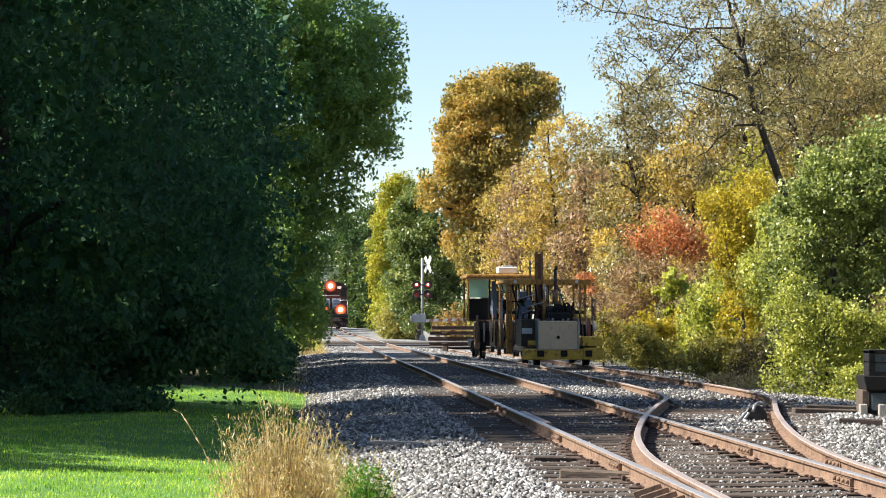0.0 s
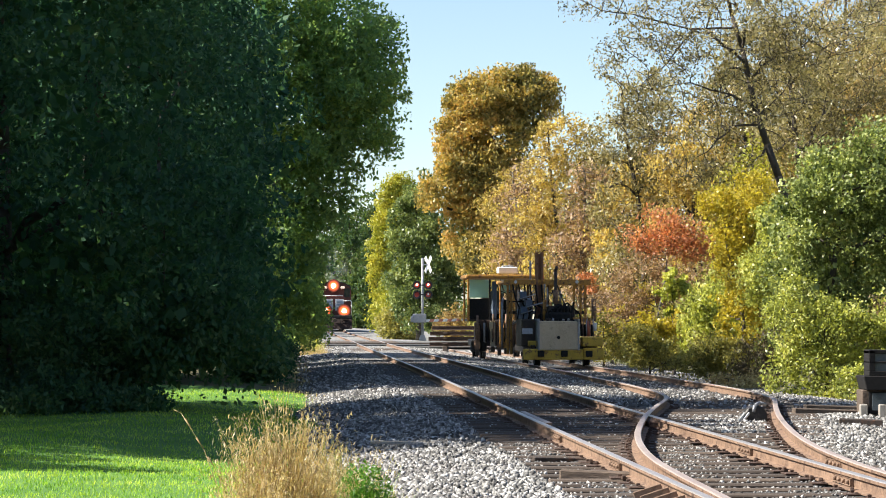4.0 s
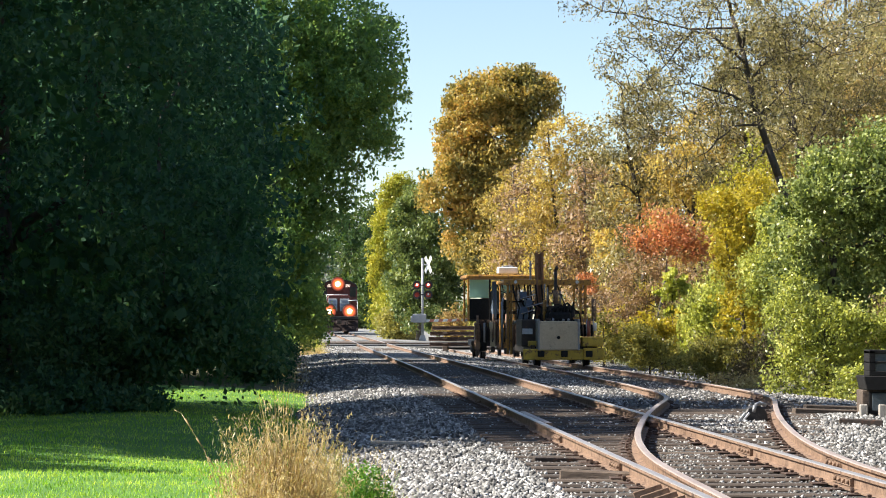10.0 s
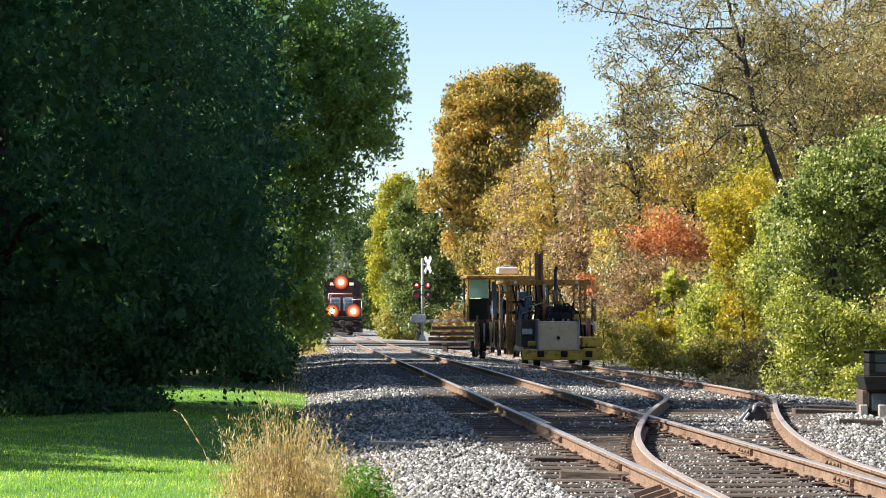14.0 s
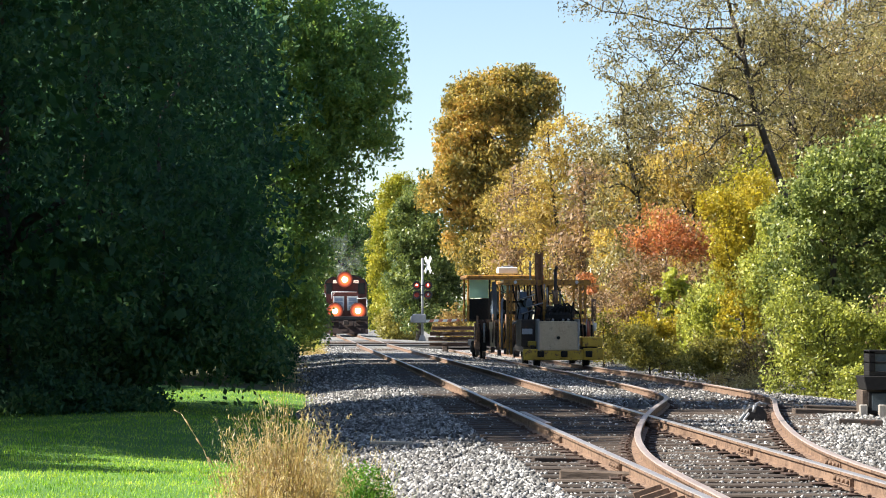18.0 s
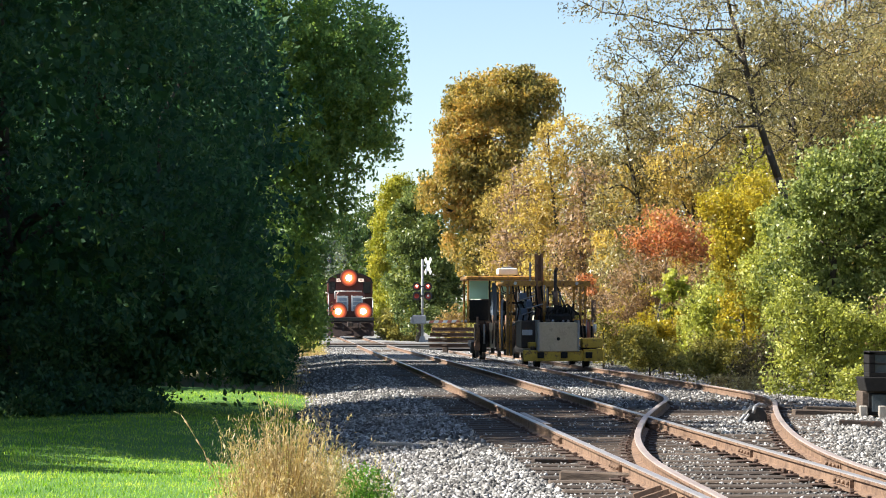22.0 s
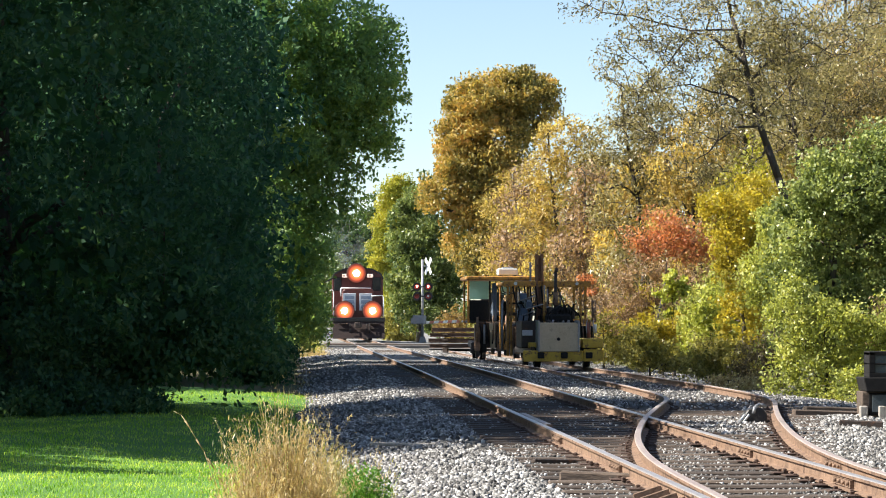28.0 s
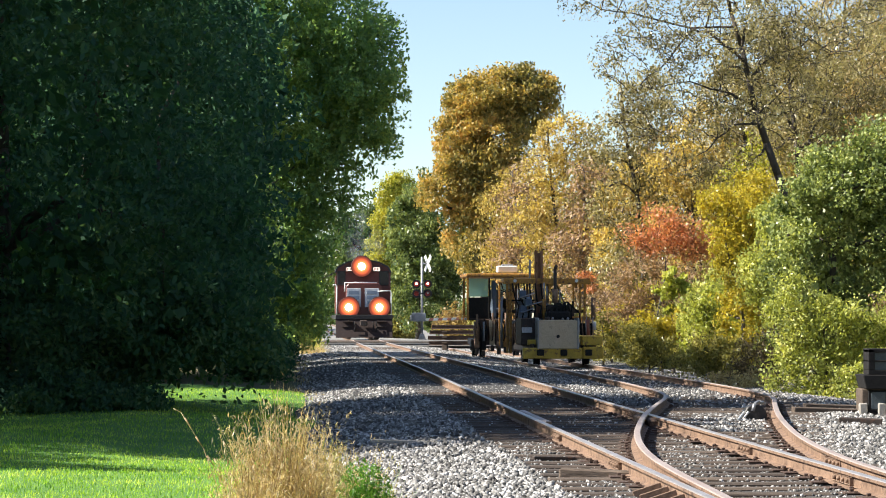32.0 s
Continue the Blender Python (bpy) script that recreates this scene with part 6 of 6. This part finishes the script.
    P("work_light", cyl(bmesh.new(), (0.62, 2.24, 2.46), (0.62, 2.18, 2.46), 0.05, n=12), "white")
    P("fire_bottle", cyl(bmesh.new(), (0.8, 0.7, 0.85), (0.8, 0.7, 1.3), 0.06, n=12), "red_paint")
    P("grease_bottle", cyl(bmesh.new(), (1.0, 0.8, 1.0), (1.0, 0.8, 1.25), 0.05, n=12), "white")
    # rails, panels and tools about the frame
    P("grab_rail", pipe(bmesh.new(), [(-1.63, 2.1, 0.46), (-1.63, 2.1, 1.86), (-1.58, 2.3, 1.95)], 0.035, 8), "galv", "pale worn grab rail")
    P("control_panel", box(bmesh.new(), -1.2, -0.88, 1.9, 1.96, 1.36, 1.66, 0.015), "blue_panel", "light blue control panel")
    P("control_panel", box(bmesh.new(), -0.98, -0.72, 2.05, 2.1, 1.74, 1.98, 0.012), "blue_panel", "light blue control panel")
    for k in range(8):
        x = -0.62 + 0.15 * k
        P("hose_fitting", cyl(bmesh.new(), (x, 0.05 + 0.05 * (k % 2), 1.3), (x + 0.02, 0.08, 1.325 + 0.02 * (k % 3)), 0.04, 0.03, n=8), "galv" if k % 3 else "hose")
    for k in range(5):
        x = 0.55 + 0.1 * k
        P("lifting_chain", pipe(bmesh.new(), [(x, 0.7, 0.85), (x - 0.03, 0.62, 1.1 + 0.06 * k), (x + 0.02, 0.8, 1.36)], 0.016, 6), "rust" if k % 2 else "galv")
    P("cross_beam", box(bmesh.new(), 0.4, 1.0, 2.28, 2.36, 1.3, 1.38, 0.01), "orange_paint", "dull orange cross beam")
    for x in (-1.38, -0.2, 0.5):
        P("gusset", prism(bmesh.new(), [(x, 2.4), (x + 0.22, 2.4), (x, 2.18)], 2.3, 2.34), "orange_paint")
    P("brace_bar", cyl(bmesh.new(), (0.05, 2.4, 2.36), (0.35, 1.6, 1.35), 0.022, n=8), "dark_steel")
    P("brace_bar", cyl(bmesh.new(), (-1.3, 2.4, 1.2), (-0.3, 2.4, 1.75), 0.03, n=8), "galv", "pale steel brace")
    P("tool_rack", box(bmesh.new(), -0.55, -0.2, 2.0, 2.3, 1.0, 1.5, 0.02), "old_rust")
    P("filter_can", cyl(bmesh.new(), (1.02, 1.3, 1.3), (1.02, 1.3, 1.95), 0.07, n=12), "rust")

    # the second machine, coupled behind
    r = thing("track_machine", pose(2.1, 95, -0.28, 0, 0, a), "second track machine with a glazed cab and rusty workheads", "track machine")
    for x in (-0.75, 0.75):
        for y in (0.9, 4.4):
            wheel(r, x, y)
    bm = bmesh.new()
    for x in (-0.9, 0.78):
        box(bm, x, x + 0.12, 0.2, 5.4, 0.4, 0.62, 0.015)
    for y in (0.3, 2.6, 5.0):
        box(bm, -0.78, 0.78, y, y + 0.12, 0.42, 0.6, 0.01)
    P("chassis", bm, "dark_steel")
    for x in (-1.22, 0.32):
        for y in (0.6, 2.6):
            P("cab_post", box(bmesh.new(), x - 0.035, x + 0.035, y - 0.035, y + 0.035, 1.25, 2.72, 0.01), "orange_paint", "orange cab post")
    P("cab_post", box(bmesh.new(), -0.52, -0.46, 0.57, 0.63, 1.3, 2.68, 0.01), "hose")
    P("cab_roof", box(bmesh.new(), -1.3, 1.12, 0.45, 3.6, 2.7, 2.83, 0.03), "orange_paint", "orange-yellow cab roof")
    P("cab_floor", box(bmesh.new(), -1.22, 0.5, 0.6, 2.7, 1.25, 1.33, 0.01), "dark_steel")
    P("cab_panel", box(bmesh.new(), -1.18, -0.53, 0.58, 0.62, 1.33, 2.02, 0.01), "hose", "black lower cab panel")
    for x0, x1, z0 in ((-1.18, -0.53, 2.05), (-0.12, 0.28, 2.2)):
        pane = P("cab_pane", box(bmesh.new(), x0, x1, 0.592, 0.6, z0, 2.66), "green_glass", "green-tinted cab glass")
        pane.visible_shadow = False
    P("cab_back", box(bmesh.new(), -0.45, 0.32, 2.6, 2.64, 1.33, 2.0, 0.01), "hose")
    P("operator_seat", box(bmesh.new(), -0.4, 0.1, 1.5, 2.0, 1.5, 1.68, 0.05), "seat_blue")
    P("operator_seat_back", box(bmesh.new(), -0.38, 0.08, 1.98, 2.08, 1.6, 2.3, 0.05), "seat_blue")
    P("control_column", box(bmesh.new(), -0.4, -0.24, 0.7, 0.9, 1.33, 2.6, 0.03), "seat_blue")
    for k in range(4):
        x = -0.3 + 0.16 * k
        P("cable", pipe(bmesh.new(), [(x, 0.5, 2.66), (x + 0.1, 0.45, 2.3), (x + 0.35, 0.45, 2.2), (x + 0.4, 0.5, 1.7)], 0.02, 6), "hose")
    u = P("cooler", box(bmesh.new(), -0.18, 0.5, 1.0, 1.7, 2.87, 3.1, 0.03), "white", "white roof cooler unit")
    P("cooler_lid", box(bmesh.new(), -0.02, 0.36, 1.1, 1.6, 3.1, 3.15, 0.015), "galv", "", u)
    for x in (-0.14, 0.42):
        P("cooler_foot", box(bmesh.new(), x, x + 0.06, 1.05, 1.65, 2.83, 2.87), "hose", "", u)
    for k, (x, z0, z1, m) in enumerate(((-0.95, 0.3, 1.2, "rust"), (-0.72, 0.25, 0.95, "hose"), (-0.42, 0.4, 1.25, "tan_paint"), (-0.2, 0.3, 1.1, "rust"), (0.02, 0.35, 1.25, "orange_paint"), (0.2, 0.35, 1.2, "rust"), (0.42, 0.2, 1.3, "rust"), (0.62, 0.3, 1.4, "hose"))):
        h = P("workhead", box(bmesh.new(), x - 0.09, x + 0.09, 0.1 + 0.05 * (k % 3), 0.4, z0, z1, 0.02), m, "greasy rusty workhead")
        P("ram", cyl(bmesh.new(), (x, 0.05, z0 + 0.3), (x, 0.05, z1 + 0.25), 0.035, n=10), "galv" if k % 2 else "rust", "", h)
        P("claw", box(bmesh.new(), x - 0.06, x + 0.06, 0.08, 0.3, max(0.06, z0 - 0.2), z0, 0.02), "dark_steel", "", h)
    P("works_frame", box(bmesh.new(), -0.95, 0.95, 0.5, 0.62, 0.55, 1.28, 0.02), "old_rust", "greasy rust-brown works frame")
    P("axle_box", box(bmesh.new(), -1.15, -0.88, 0.2, 0.7, 0.22, 0.6, 0.03), "dark_steel")
    P("hydraulic_tank", box(bmesh.new(), 0.45, 0.95, 0.7, 1.5, 1.3, 2.0, 0.03), "hose")
    for k in range(9):
        x = -0.9 + 0.2 * k
        P("hydraulic_hose", pipe(bmesh.new(), [(x, 0.35, 1.3), (x + 0.04, 0.1, 1.15 + 0.08 * (k % 3)), (x + 0.1, 0.08, 0.85), (x + 0.06, 0.12, 0.55)], 0.022, 6), "hose")
    P("gauge_plate", box(bmesh.new(), -0.55, -0.42, 0.02, 0.05, 1.0, 1.24, 0.01), "tan_paint")
    for x in (0.42, 0.55):
        P("guide_column", cyl(bmesh.new(), (x, 0.2, 0.5), (x, 0.2, 2.3), 0.03, n=8), "galv")


def build_relay_stand():
    r = thing("trackside_cabinet", pose(5.86, 36, -0.24), "old trackside cabinet with a glazed box on top", "cabinet")
    P = lambda name, bm, mat, label="", parent=None: part(name, bm, M[mat], parent or r, label)
    for x in (-0.58, -0.34, 0.1, 0.45):
        P("timber_foot", box(bmesh.new(), x, x + 0.1, -0.2, -0.08, 0, 0.24, 0.012), "grey_wood", "pale weathered post")
    bm = box(bmesh.new(), -0.54, 0.56, -0.1, 0.4, 0.06, 0.42, 0.012)
    b = P("body", bm, "tie", "dark weathered wooden cabinet body")
    for x0, x1 in ((-0.46, -0.08), (0.0, 0.46)):
        f = P("door_panel", box(bmesh.new(), x0, x1, -0.125, -0.102, 0.12, 0.4, 0.006), "hose", "black framed panel", b)
    P("inset_panel", box(bmesh.new(), -0.42, -0.24, -0.135, -0.127, 0.16, 0.38, 0.004), "blue_pane", "", b)
    bm = prism(bmesh.new(), [(-0.5, 0.42), (-0.54, 0.6), (0.64, 0.6), (0.6, 0.42)], -0.22, 0.46, 0.01)
    P("tray", bm, "hose", "black flared tray")
    bm = bmesh.new()
    for x0, x1, z0, z1 in ((-0.46, -0.38, 0.66, 0.92), (-0.04, 0.04, 0.66, 0.92), (0.38, 0.46, 0.66, 0.92), (-0.46, 0.46, 0.6, 0.66), (-0.46, 0.46, 0.76, 0.785), (-0.46, 0.46, 0.88, 0.93)):
        box(bm, x0, x1, -0.16, 0.3, z0, z1, 0.006)
    c = P("glazed_box", bm, "hose", "black glazed box")
    for x0, x1 in ((-0.38, -0.04), (0.04, 0.38)):
        P("pane", box(bmesh.new(), x0, x1, -0.12, -0.1, 0.66, 0.88), "blue_pane", "dusty bluish pane", c)


def build_clutter():
    r = thing("switch_block", pose(3.68, 33.5, bed_z(3.68, 33.5)), "dark steel block with a pale strap beside the siding rail", "track fitting")
    hump = [(-0.15, 0), (0.15, 0), (0.15, 0.1), (0.1, 0.17), (0.02, 0.2), (-0.08, 0.17), (-0.14, 0.08)]
    part("body", prism(bmesh.new(), hump, -0.12, 0.14, 0.015), M["black"], r, "black cast steel body")
    part("strap", pipe(bmesh.new(), [(-0.02, -0.14, 0.12), (0.0, -0.13, 0.2), (0.06, -0.05, 0.225), (0.14, 0.0, 0.2)], 0.022, 8), M["galv"], r, "pale steel strap")
    for k in range(2):
        part("claw", cyl(bmesh.new(), (-0.2 + 0.05 * k, -0.16, 0.01), (-0.12 + 0.05 * k, -0.13, 0.11), 0.016, n=8), M["white"], r, "pale claw")
    for x, y, l, w, a, m, label in ((1.2, 21.6, 0.62, 0.16, -6, "tie", "dark broken tie end lying in the ballast"), (5.0, 36.4, 1.0, 0.2, 4, "tie", "old tie lying beside the siding"), (5.35, 37.6, 1.1, 0.22, 2, "tie", "old tie lying beside the siding"),
                                    (-0.32, 28.2, 0.8, 0.035, 10, "grey_wood", "pale weathered stick on the ballast"), (0.95, 24.2, 0.4, 0.05, 25, "dark_steel", "rusty steel scrap on the ballast"), (4.8, 32.5, 0.5, 0.12, -8, "dark_steel", "rusty steel scrap beside the siding"),
                                    (5.0, 29.5, 0.7, 0.14, 5, "tie", "dark tie end in the ballast")):
        t = thing("timber" if m != "dark_steel" else "scrap_bar", pose(x, y, bed_z(x, y) + 0.03, 0, 2, a), label, "timber" if m != "dark_steel" else "scrap")
        part("piece", box(bmesh.new(), -l / 2, l / 2, -w / 2, w / 2, -0.04 if w > 0.06 else -0.02, 0.045 if w > 0.06 else 0.012, 0.012 if w > 0.06 else 0.005), M[m], t)
    # a leaning seed stalk in the lawn
    r = thing("seed_stalk", pose(-1.3, 15.0, ground_z(-1.3, 15)), "single pale bent seed stalk in the lawn", "weeds")
    part("stalk", pipe(bmesh.new(), [(0.16, 0, 0), (0.13, 0, 0.5), (0.03, 0, 0.78), (-0.09, 0, 0.97), (-0.13, 0, 0.99)], 0.0018, 5), M["straw"], r)
    for k in range(3):
        part("seed_head", cyl(bmesh.new(), (0.05 - 0.06 * k, 0, 0.74 + 0.1 * k), (0.09 - 0.06 * k, 0, 0.68 + 0.1 * k), 0.006, 0.002, n=6), M["straw"], r)


def motions():
    rows = []
    for t in range(0, 33):
        y = 255.5 - 3.39 * t
        a = math.degrees(math.atan((main_x(y + 12) - main_x(y)) / -12))
        rows.append((t, pose(main_x(y), y, main_z(y), 0, 0, a)))
    walk(LOCO, rows)
    for ws, y in WHEELS:
        walk(ws, [(k * 0.2, pose(0, y, 0.5) @ Matrix.Rotation(3.39 * k * 0.2 / 0.5, 4, "X")) for k in range(161)])
    walk(SMOKE, [(t, m @ pose(0.12 * math.sin(t * 1.7), 0, 0.1 * math.sin(t * 2.3), 0, 0, 8 * math.sin(t * 0.9))) for t, m in rows])


build_ground()
build_woods()
build_undergrowth()
build_line_trees()
build_far_trees()
build_far_woods()
build_sky_block_woods()
build_right_side()
build_grass()
build_weeds()
build_loco()
build_smoke()
build_crossing()
build_rail_stack()
build_machines()
build_relay_stand()
build_clutter()
build_stones()
build_track()
motions()
